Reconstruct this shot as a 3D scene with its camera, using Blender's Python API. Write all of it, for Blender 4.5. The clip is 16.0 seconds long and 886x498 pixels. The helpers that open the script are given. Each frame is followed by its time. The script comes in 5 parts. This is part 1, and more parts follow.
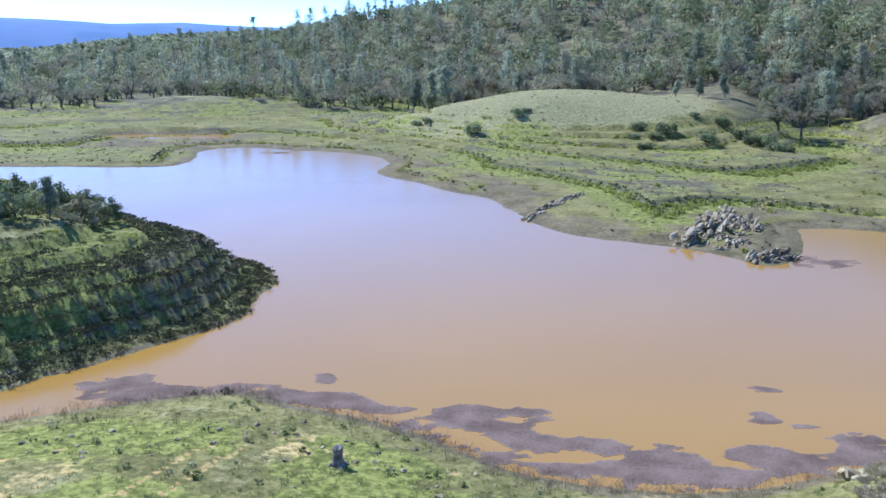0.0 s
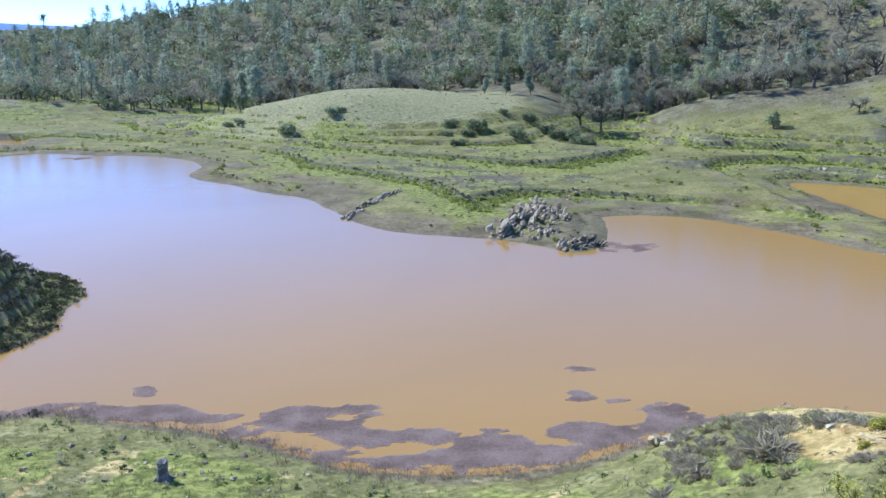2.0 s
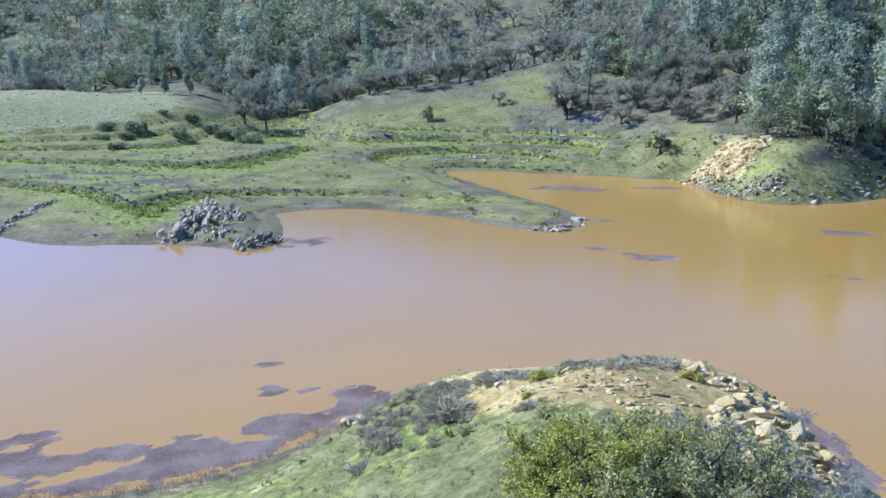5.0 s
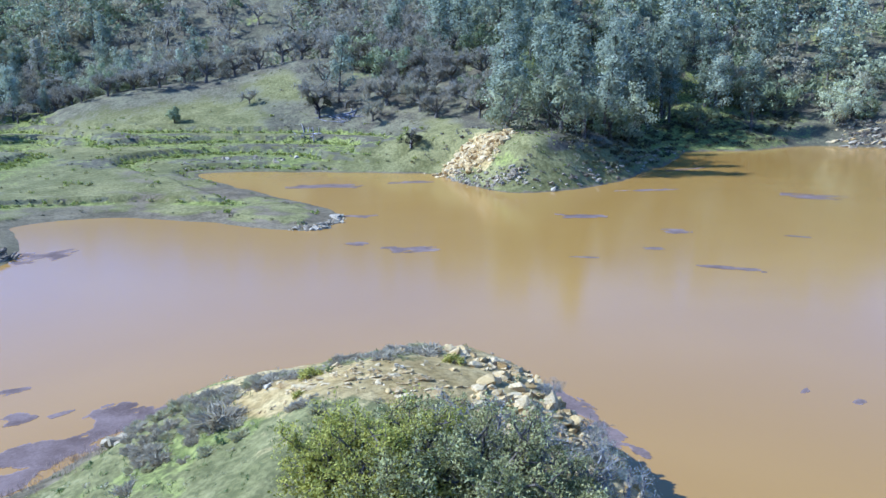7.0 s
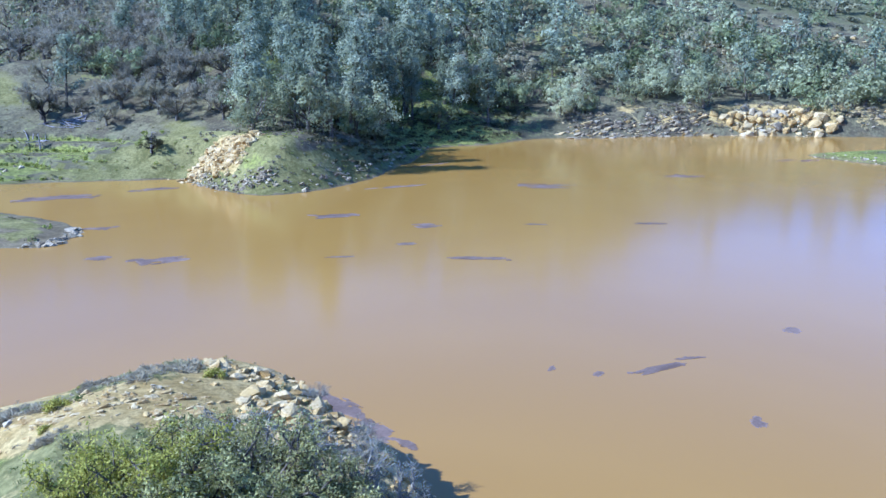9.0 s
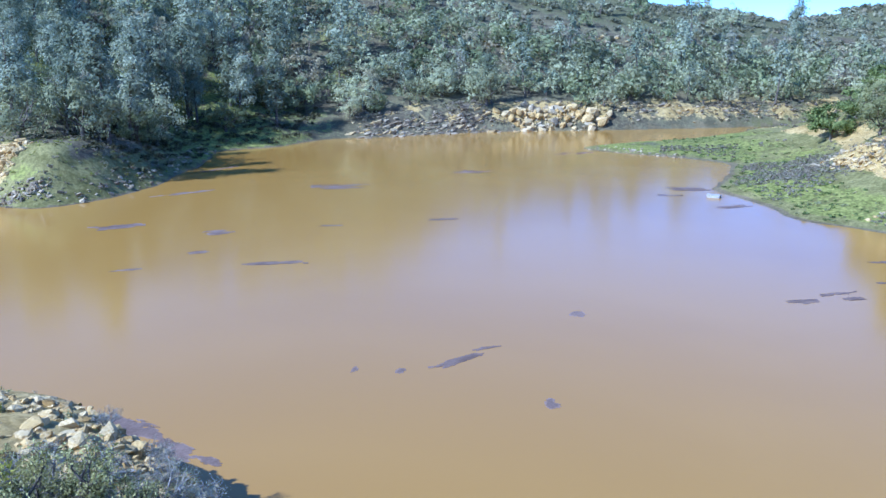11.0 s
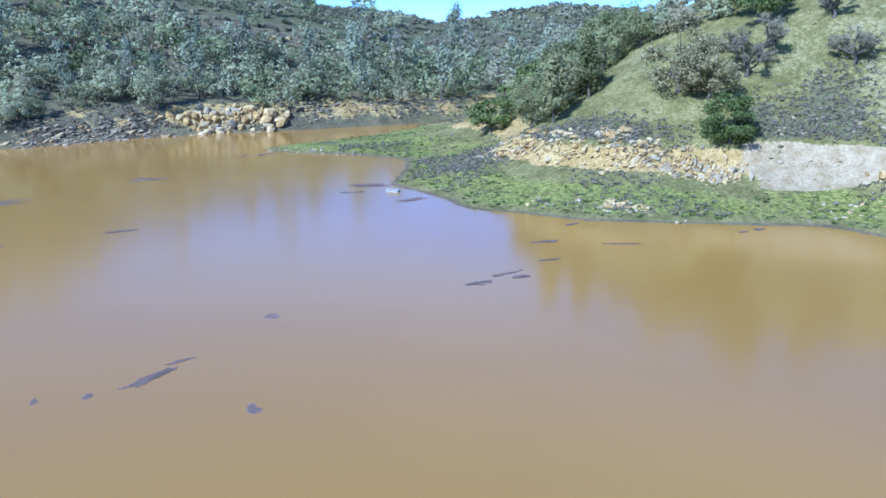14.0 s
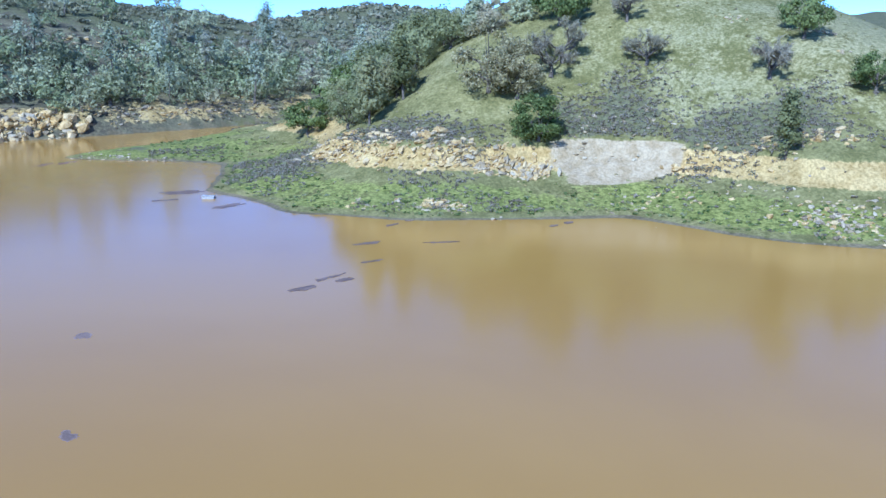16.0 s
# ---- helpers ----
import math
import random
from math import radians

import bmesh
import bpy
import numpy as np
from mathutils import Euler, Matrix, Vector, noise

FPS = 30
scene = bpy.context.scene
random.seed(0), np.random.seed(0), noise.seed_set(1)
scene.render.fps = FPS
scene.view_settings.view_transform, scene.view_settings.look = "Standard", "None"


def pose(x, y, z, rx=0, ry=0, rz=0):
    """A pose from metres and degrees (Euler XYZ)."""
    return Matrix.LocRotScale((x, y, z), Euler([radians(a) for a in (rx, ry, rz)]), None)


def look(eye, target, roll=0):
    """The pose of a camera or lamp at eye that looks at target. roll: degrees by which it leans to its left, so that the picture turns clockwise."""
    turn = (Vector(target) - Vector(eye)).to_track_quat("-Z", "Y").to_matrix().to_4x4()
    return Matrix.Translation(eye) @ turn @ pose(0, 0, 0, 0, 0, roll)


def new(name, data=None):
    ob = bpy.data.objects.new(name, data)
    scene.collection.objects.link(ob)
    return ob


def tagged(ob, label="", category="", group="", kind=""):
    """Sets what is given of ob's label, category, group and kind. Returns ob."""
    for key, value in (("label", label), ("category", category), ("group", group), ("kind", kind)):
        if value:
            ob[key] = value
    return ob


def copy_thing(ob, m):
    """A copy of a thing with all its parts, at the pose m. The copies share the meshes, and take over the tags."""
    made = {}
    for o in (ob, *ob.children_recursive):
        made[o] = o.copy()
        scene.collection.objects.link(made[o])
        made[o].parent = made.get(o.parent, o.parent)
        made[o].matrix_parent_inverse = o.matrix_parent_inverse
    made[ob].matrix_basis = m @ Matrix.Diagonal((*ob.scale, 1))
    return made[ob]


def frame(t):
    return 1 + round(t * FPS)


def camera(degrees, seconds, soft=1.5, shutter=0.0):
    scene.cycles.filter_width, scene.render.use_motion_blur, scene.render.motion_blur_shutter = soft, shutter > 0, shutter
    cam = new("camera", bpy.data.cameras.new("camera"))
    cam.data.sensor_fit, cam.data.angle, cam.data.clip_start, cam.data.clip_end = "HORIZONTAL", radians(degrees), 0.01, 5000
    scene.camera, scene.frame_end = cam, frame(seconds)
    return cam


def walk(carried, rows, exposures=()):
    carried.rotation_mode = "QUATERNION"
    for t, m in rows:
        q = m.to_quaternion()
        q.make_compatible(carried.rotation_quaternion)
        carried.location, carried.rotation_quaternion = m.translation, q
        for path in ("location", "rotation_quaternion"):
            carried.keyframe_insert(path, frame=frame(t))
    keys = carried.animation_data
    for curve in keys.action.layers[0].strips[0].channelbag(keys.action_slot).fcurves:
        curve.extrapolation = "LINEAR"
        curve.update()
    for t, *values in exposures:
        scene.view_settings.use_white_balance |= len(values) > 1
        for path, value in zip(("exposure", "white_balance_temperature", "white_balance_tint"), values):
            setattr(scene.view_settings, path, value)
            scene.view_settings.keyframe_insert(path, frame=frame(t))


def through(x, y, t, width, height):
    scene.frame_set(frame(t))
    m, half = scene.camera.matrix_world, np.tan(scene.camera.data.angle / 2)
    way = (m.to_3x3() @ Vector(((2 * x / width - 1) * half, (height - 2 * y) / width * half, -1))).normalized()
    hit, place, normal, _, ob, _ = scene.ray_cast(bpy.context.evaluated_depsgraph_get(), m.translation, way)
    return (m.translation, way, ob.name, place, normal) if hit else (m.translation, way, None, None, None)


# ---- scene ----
cam = camera(53.13, 16.0)
# seconds, place, tilt, roll and heading of the drone's camera
PATH = [
    (0.0, 0.00, -0.00, 22.00, 77.22, -0.08, 0.00),
    (0.5, -0.00, -0.11, 21.99, 77.23, -0.00, -2.63),
    (1.0, -0.03, -0.11, 21.96, 77.24, 0.00, -5.47),
    (1.5, -0.04, -0.18, 21.97, 77.21, 0.03, -8.36),
    (2.0, -0.11, -0.22, 21.90, 77.20, 0.01, -11.89),
    (2.5, -0.18, -0.32, 21.84, 77.19, 0.05, -15.18),
    (3.0, -0.24, -0.40, 21.83, 77.17, -0.01, -18.41),
    (5.5, -0.95, -1.33, 22.00, 77.05, -0.01, -37.49),
    (6.0, -0.99, -1.37, 21.95, 77.03, -0.00, -41.75),
    (6.5, -1.09, -1.48, 21.99, 76.99, 0.02, -45.38),
    (7.0, -1.18, -1.52, 22.05, 76.95, 0.01, -49.04),
    (7.5, -1.24, -1.51, 22.08, 76.95, -0.03, -52.83),
    (8.0, -1.25, -1.54, 22.19, 76.91, 0.01, -56.97),
    (8.5, -1.30, -1.48, 22.29, 76.88, -0.02, -61.06),
    (9.0, -1.35, -1.49, 22.37, 76.84, -0.02, -65.25),
    (11.5, -1.28, -1.54, 22.60, 76.83, 0.07, -81.76),
    (12.0, -1.50, -1.50, 22.70, 76.86, 0.06, -85.01),
    (12.5, -1.61, -1.47, 22.77, 76.83, 0.03, -88.56),
    (13.0, -1.69, -1.43, 22.79, 76.80, -0.01, -92.26),
    (13.5, -1.83, -1.52, 22.77, 76.79, -0.01, -95.57),
    (14.0, -1.94, -1.52, 22.77, 76.79, -0.02, -99.13),
    (14.5, -2.05, -1.49, 22.78, 76.82, -0.03, -102.00),
    (15.0, -2.16, -1.40, 22.90, 76.79, -0.08, -105.09),
    (15.5, -2.26, -1.43, 23.06, 76.78, -0.08, -108.19),
    (16.0, -2.30, -1.43, 23.17, 76.78, -0.11, -110.88),
]
walk(cam, [(row[0], pose(*row[1:])) for row in PATH], [(0.0, 0.60, 5080, 14), (3.0, 0.55, 4950, 13), (6.0, 0.70, 4570, 15), (9.0, 0.70, 4380, 17), (16.0, 0.38, 4330, 15)])

# ---- world, sun, exposure ----
SUN_AZ, SUN_EL = -43.0, 40.0          # degrees; azimuth clockwise from +y
world = bpy.data.worlds.new("sky")
scene.world = world
world.use_nodes = True
wn = world.node_tree.nodes
sky = wn.new("ShaderNodeTexSky")
sky.sky_type = "NISHITA"
sky.sun_disc = False
sky.sun_elevation = radians(SUN_EL)
sky.sun_rotation = radians(SUN_AZ)
sky.altitude = 2200
sky.air_density, sky.dust_density, sky.ozone_density = 1.0, 0.9, 4.0
wn["Background"].inputs["Strength"].default_value = 0.15
clear = wn.new("ShaderNodeMix")
clear.data_type, clear.blend_type = "RGBA", "MULTIPLY"
clear.inputs[0].default_value = 1.0
clear.inputs[7].default_value = (0.78, 0.95, 1.21, 1.0)
world.node_tree.links.new(sky.outputs[0], clear.inputs[6])
world.node_tree.links.new(clear.outputs[2], wn["Background"].inputs["Color"])
sun = new("sun", bpy.data.lights.new("sun", "SUN"))
sun.data.energy, sun.data.angle, sun.data.color = 4.8, radians(0.55), (1.0, 0.955, 0.87)
_a, _e = radians(SUN_AZ), radians(SUN_EL)
sun.matrix_world = look((math.sin(_a) * math.cos(_e) * 300, math.cos(_a) * math.cos(_e) * 300, math.sin(_e) * 300), (0, 0, 0))

# ---- materials ----
class Nodes:
    """A short way to wire a material."""

    def __init__(self, name):
        self.mat = bpy.data.materials.new(name)
        self.mat.use_nodes = True
        self.t = self.mat.node_tree
        self.bsdf = self.t.nodes["Principled BSDF"]
        self.out = self.t.nodes["Material Output"]

    def add(self, kind, **values):
        n = self.t.nodes.new(kind)
        for k, v in values.items():
            n.inputs[k.replace("_", " ")].default_value = v
        return n

    def link(self, a, b):
        self.t.links.new(a, b)

    def position(self):
        return self.t.nodes.new("ShaderNodeNewGeometry").outputs["Position"]

    def noise(self, scale, detail=4.0, rough=0.55, vector=None, dist=0.0):
        n = self.add("ShaderNodeTexNoise", Scale=scale, Detail=detail, Roughness=rough, Distortion=dist)
        self.link(vector or self.position(), n.inputs["Vector"])
        return n.outputs["Fac"]

    def attr(self, name):
        n = self.t.nodes.new("ShaderNodeAttribute")
        n.attribute_name = name
        return n.outputs["Fac"]

    def ramp(self, fac, lo, hi, a=0.0, b=1.0):
        n = self.add("ShaderNodeMapRange")
        n.interpolation_type = "SMOOTHSTEP"
        for k, v in zip((1, 2, 3, 4), (lo, hi, a, b)):
            n.inputs[k].default_value = v
        self.link(fac, n.inputs[0])
        return n.outputs[0]

    def math(self, op, a, b=0.0):
        n = self.t.nodes.new("ShaderNodeMath")
        n.operation = op
        for i, v in enumerate((a, b)):
            if isinstance(v, (int, float)):
                n.inputs[i].default_value = v
            else:
                self.link(v, n.inputs[i])
        return n.outputs[0]

    def mix(self, fac, a, b):
        n = self.t.nodes.new("ShaderNodeMix")
        n.data_type = "RGBA"
        for i, v in ((0, fac), (6, a), (7, b)):
            if isinstance(v, (int, float)):
                n.inputs[i].default_value = v
            elif isinstance(v, tuple):
                n.inputs[i].default_value = (*v, 1.0)
            else:
                self.link(v, n.inputs[i])
        return n.outputs[2]

    def bump(self, height, strength, distance):
        n = self.add("ShaderNodeBump", Strength=strength, Distance=distance)
        self.link(height, n.inputs["Height"])
        self.link(n.outputs[0], self.bsdf.inputs["Normal"])
        return n

    def finish(self, color, rough=0.9, spec=0.2):
        if isinstance(color, tuple):
            self.bsdf.inputs["Base Color"].default_value = (*color, 1.0)
        else:
            self.link(color, self.bsdf.inputs["Base Color"])
        self.bsdf.inputs["Roughness"].default_value = rough
        self.bsdf.inputs["Specular IOR Level"].default_value = spec
        return self.mat


def ground_material():
    m = Nodes("ground_cover")
    big, mid, fine, grit = m.noise(0.035, 3), m.noise(0.22, 5, 0.6), m.noise(1.3, 5, 0.65), m.noise(6.0, 4, 0.7)
    blend = m.math("ADD", m.math("MULTIPLY", mid, 0.55), m.math("MULTIPLY", fine, 0.45))
    green = m.mix(m.ramp(fine, 0.35, 0.65), (0.14, 0.15, 0.026), (0.335, 0.33, 0.075))
    pale = m.mix(m.ramp(blend, 0.38, 0.62), (0.155, 0.14, 0.038), (0.31, 0.27, 0.09))
    dry = m.mix(m.ramp(fine, 0.3, 0.7), (0.235, 0.212, 0.08), (0.41, 0.362, 0.162))
    litter_and_shade = m.mix(m.ramp(blend, 0.42, 0.6), (0.115, 0.092, 0.055), (0.235, 0.205, 0.10))
    mud = m.mix(m.ramp(blend, 0.36, 0.62), (0.115, 0.088, 0.042), (0.25, 0.195, 0.10))
    soil = m.mix(m.ramp(blend, 0.36, 0.64), (0.38, 0.25, 0.07), (0.62, 0.455, 0.17))
    white = m.mix(m.ramp(m.noise(0.5, 7, 0.72, dist=0.3), 0.3, 0.66), (0.34, 0.25, 0.115), (0.50, 0.395, 0.215))
    scrub = m.mix(m.ramp(fine, 0.3, 0.6), (0.072, 0.074, 0.03), (0.18, 0.168, 0.075))

    def patch(name, soft=0.5):
        """The attribute, broken up at its rim by the noise."""
        v = m.math("ADD", m.attr(name), m.math("MULTIPLY", m.math("SUBTRACT", blend, 0.5), 2.2 * soft))
        return m.ramp(v, 0.38, 0.62)

    col = pale
    col = m.mix(patch("litter_and_shade"), col, litter_and_shade)
    col = m.mix(patch("dry"), col, dry)
    col = m.mix(patch("green", 0.8), col, green)
    col = m.mix(patch("scrub", 0.9), col, scrub)
    col = m.mix(patch("mud", 0.6), col, mud)
    col = m.mix(patch("soil", 0.9), col, soil)
    col = m.mix(patch("white", 0.5), col, white)
    col = m.mix(m.ramp(big, 0.35, 0.7, 0.0, 0.25), col, (0.12, 0.13, 0.05))
    # dark speckle in the colour stands for shade between grass tufts
    col = m.mix(m.ramp(m.noise(2.6, 6, 0.78), 0.55, 0.43, 0.0, 0.28), col, (0.045, 0.045, 0.018))
    h = m.math("ADD", m.math("MULTIPLY", fine, 0.5), m.math("MULTIPLY", grit, 0.25))
    m.bump(h, 0.75, 0.3)
    return m.finish(col, 0.95, 0.1)


def water_material():
    m = Nodes("muddy_water")
    drift = m.noise(0.018, 4, 0.5, dist=0.6)
    col = m.mix(m.ramp(drift, 0.35, 0.68), (0.35, 0.195, 0.035), (0.39, 0.222, 0.042))
    mp = m.t.nodes.new("ShaderNodeMapping")
    mp.inputs["Scale"].default_value = (1.0, 0.55, 1.0)
    m.link(m.position(), mp.inputs["Vector"])
    rip = m.math("ADD", m.math("MULTIPLY", m.noise(2.2, 3, 0.5, mp.outputs[0]), 0.6), m.math("MULTIPLY", m.noise(0.25, 2, 0.5, mp.outputs[0]), 0.25))
    m.bump(rip, 0.13, 0.1)
    m.finish(col, 0.14, 0.38)
    m.bsdf.inputs["IOR"].default_value = 1.33
    return m.mat


def leaf_material(name, dark, light, warm=(0.25, 0.19, 0.08), warm_part=0.12, through=0.25, leafy=0.32, gloss=0.3):
    """Foliage: the tint varies from tree to tree and from leaf to leaf."""
    m = Nodes(name)
    info = m.t.nodes.new("ShaderNodeObjectInfo")
    geo = m.t.nodes.new("ShaderNodeNewGeometry")
    tree = m.math("FRACT", m.math("ADD", info.outputs["Random"], m.attr("tint")))
    leaf = geo.outputs["Random Per Island"]
    v = m.math("ADD", m.math("MULTIPLY", tree, 1 - leafy), m.math("MULTIPLY", leaf, leafy))
    col = m.mix(m.ramp(v, 0.05, 0.95), dark, light)
    col = m.mix(m.math("MULTIPLY", m.ramp(tree, 1 - warm_part, 1 - warm_part + 0.04), 0.7), col, warm)
    m.link(col, m.bsdf.inputs["Base Color"])
    m.bsdf.inputs["Roughness"].default_value = 0.55
    m.bsdf.inputs["Specular IOR Level"].default_value = gloss
    tr = m.t.nodes.new("ShaderNodeBsdfTranslucent")
    m.link(col, tr.inputs["Color"])
    mx = m.t.nodes.new("ShaderNodeMixShader")
    mx.inputs[0].default_value = through
    m.link(m.bsdf.outputs[0], mx.inputs[1])
    m.link(tr.outputs[0], mx.inputs[2])
    m.link(mx.outputs[0], m.out.inputs["Surface"])
    return m.mat


def bark_material(name, a, b):
    m = Nodes(name)
    n = m.noise(3.5, 6, 0.65)
    m.bump(n, 0.6, 0.1)
    return m.finish(m.mix(m.ramp(n, 0.35, 0.65), a, b), 0.9, 0.15)


def rock_material(name, a, b, c):
    m = Nodes(name)
    info = m.t.nodes.new("ShaderNodeObjectInfo")
    n, s = m.noise(1.1, 6, 0.62, dist=0.6), m.noise(7.0, 5, 0.7)
    col = m.mix(m.ramp(n, 0.36, 0.64), a, b)
    col = m.mix(m.ramp(m.math("ADD", s, m.math("MULTIPLY", info.outputs["Random"], 0.3)), 0.55, 0.85), col, c)
    m.bump(m.math("ADD", n, m.math("MULTIPLY", s, 0.4)), 0.7, 0.2)
    return m.finish(col, 0.9, 0.2)


def mat_material():
    m = Nodes("floating_algae")
    n, big = m.noise(5.0, 5, 0.6), m.noise(0.5, 3, 0.5)
    m.bump(n, 0.25, 0.03)
    v = m.math("ADD", m.math("MULTIPLY", n, 0.4), m.math("MULTIPLY", big, 0.6))
    return m.finish(m.mix(m.ramp(v, 0.3, 0.7), (0.115, 0.08, 0.058), (0.245, 0.178, 0.132)), 0.9, 0.0)


GROUND, WATER, ALGAE = ground_material(), water_material(), mat_material()
PINE_LEAF = leaf_material("pine_needles", (0.195, 0.22, 0.125), (0.485, 0.505, 0.31), (0.31, 0.28, 0.18), 0.06, 0.32, 0.3, 0.06)
OAK_LEAF = leaf_material("live_oak_leaves", (0.12, 0.138, 0.052), (0.355, 0.38, 0.17), (0.34, 0.28, 0.16), 0.08, 0.28, 0.3, 0.06)
GREY_LEAF = leaf_material("grey_oak_leaves", (0.225, 0.235, 0.11), (0.545, 0.545, 0.29), (0.37, 0.30, 0.17), 0.08, 0.32, 0.3, 0.06)
TWIG = leaf_material("bare_twigs", (0.25, 0.22, 0.135), (0.49, 0.44, 0.29), (0.32, 0.29, 0.16), 0.2, 0.3, 0.4, 0.03)
SAGE = leaf_material("grey_brush", (0.33, 0.275, 0.155), (0.57, 0.495, 0.305), (0.42, 0.39, 0.15), 0.22, 0.35, 0.5, 0.02)
HERB = leaf_material("green_herb", (0.095, 0.135, 0.028), (0.25, 0.29, 0.08), (0.32, 0.30, 0.14), 0.25, 0.4)
YELLOW_LEAF = leaf_material("yellow_green_leaves", (0.18, 0.185, 0.022), (0.64, 0.58, 0.115), (0.3, 0.25, 0.08), 0.01, 0.5, 0.9, 0.05)
PALE_GRASS = leaf_material("pale_grass", (0.20, 0.185, 0.055), (0.39, 0.345, 0.14), (0.2, 0.16, 0.1), 0.12, 0.3)
FRONT_LEAF = leaf_material("olive_oak_leaves", (0.19, 0.185, 0.05), (0.64, 0.60, 0.235), (0.3, 0.26, 0.14), 0.01, 0.5, 0.9, 0.04)
GREY_BRUSH = leaf_material("grey_brown_brush", (0.155, 0.13, 0.082), (0.37, 0.32, 0.215), (0.22, 0.22, 0.1), 0.2, 0.25, 0.5, 0.03)
BENCH_HERB = leaf_material("yellow_green_herb", (0.19, 0.215, 0.035), (0.43, 0.44, 0.10), (0.40, 0.36, 0.16), 0.2, 0.5, 0.6, 0.1)
GREY_TWIG = leaf_material("lichen_grey_twigs", (0.17, 0.165, 0.09), (0.48, 0.46, 0.30), (0.34, 0.36, 0.16), 0.2, 0.3, 0.9, 0.03)
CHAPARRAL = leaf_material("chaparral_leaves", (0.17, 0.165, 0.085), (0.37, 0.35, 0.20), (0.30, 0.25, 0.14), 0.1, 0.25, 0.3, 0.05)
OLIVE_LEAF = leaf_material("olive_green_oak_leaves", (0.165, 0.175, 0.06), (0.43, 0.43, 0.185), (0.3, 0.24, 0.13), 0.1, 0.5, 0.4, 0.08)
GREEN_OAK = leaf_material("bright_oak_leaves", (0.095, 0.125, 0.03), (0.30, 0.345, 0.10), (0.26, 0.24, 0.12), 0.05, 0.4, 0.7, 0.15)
# dark brush and dead twigs, colour lowered further to stand for shade
DARK_SHADED_BRUSH = leaf_material("dark_shaded_brush", (0.052, 0.052, 0.024), (0.15, 0.14, 0.068), (0.18, 0.18, 0.07), 0.2, 0.2, 0.5, 0.03)
REED = leaf_material("dead_weed_stems", (0.32, 0.225, 0.13), (0.55, 0.43, 0.28), (0.2, 0.15, 0.1), 0.1, 0.1)
BROWN_LEAF = leaf_material("olive_brown_oak_leaves", (0.21, 0.195, 0.075), (0.60, 0.52, 0.26), (0.3, 0.22, 0.12), 0.1, 0.45, 0.7, 0.15)
PALE_BARK = bark_material("lichen_bark", (0.16, 0.14, 0.115), (0.40, 0.37, 0.31))
BARK = bark_material("grey_bark", (0.075, 0.06, 0.04), (0.20, 0.17, 0.12))
CHAR = bark_material("burnt_wood", (0.012, 0.011, 0.010), (0.06, 0.05, 0.045))
DRIFT = bark_material("weathered_wood", (0.20, 0.17, 0.14), (0.42, 0.38, 0.33))
STUMP = bark_material("old_stump_wood", (0.13, 0.112, 0.088), (0.34, 0.30, 0.245))
GREY_ROCK = rock_material("grey_rock", (0.105, 0.078, 0.04), (0.29, 0.225, 0.12), (0.43, 0.355, 0.215))
TAN_ROCK = rock_material("tan_rock", (0.29, 0.18, 0.05), (0.56, 0.40, 0.145), (0.60, 0.47, 0.225))
PALE_ROCK = rock_material("pale_rock", (0.20, 0.15, 0.07), (0.42, 0.335, 0.18), (0.50, 0.42, 0.25))
PAINT = bark_material("faded_white_paint", (0.27, 0.26, 0.22), (0.50, 0.48, 0.42))

# ---- ground ----
def value_noise(x, y, seed=0):
    xi, yi = np.floor(x), np.floor(y)
    u, v = x - xi, y - yi
    u, v = u * u * (3 - 2 * u), v * v * (3 - 2 * v)

    def cell(a, b):
        n = (a.astype(np.int64) * 374761393 + b.astype(np.int64) * 668265263 + seed * 974711) & 0x7FFFFFFF
        n = ((n ^ (n >> 13)) * 1274126177) & 0x7FFFFFFF
        n = ((n ^ (n >> 15)) * 2246822519) & 0x7FFFFFFF
        return ((n ^ (n >> 16)) & 0xFFFFFF) / 0xFFFFFF

    a, b, c, d = cell(xi, yi), cell(xi + 1, yi), cell(xi, yi + 1), cell(xi + 1, yi + 1)
    return (a * (1 - u) + b * u) * (1 - v) + (c * (1 - u) + d * u) * v


def fbm(x, y, scale, octaves=4, seed=0):
    """Noise about 0, within about -1 to 1."""
    total, amp, norm = 0.0, 1.0, 0.0
    for k in range(octaves):
        total = total + amp * (2 * value_noise(x / scale + 13.7 * k, y / scale - 7.3 * k, seed + k) - 1)
        norm, amp, scale = norm + amp, amp * 0.5, scale * 0.5
    return total / norm * 1.5


def smooth(a, b, x):
    t = np.clip((x - a) / (b - a), 0, 1)
    return t * t * (3 - 2 * t)


def rounded(points, n=5):
    """A closed curve through the points."""
    p = np.array(points, float)
    out = []
    for i in range(len(p)):
        a, b, c, d = p[i - 1], p[i], p[(i + 1) % len(p)], p[(i + 2) % len(p)]
        for t in np.arange(n) / n:
            out.append(0.5 * (2 * b + (c - a) * t + (2 * a - 5 * b + 4 * c - d) * t**2 + (3 * b - 3 * c + d - a) * t**3))
    return np.array(out)


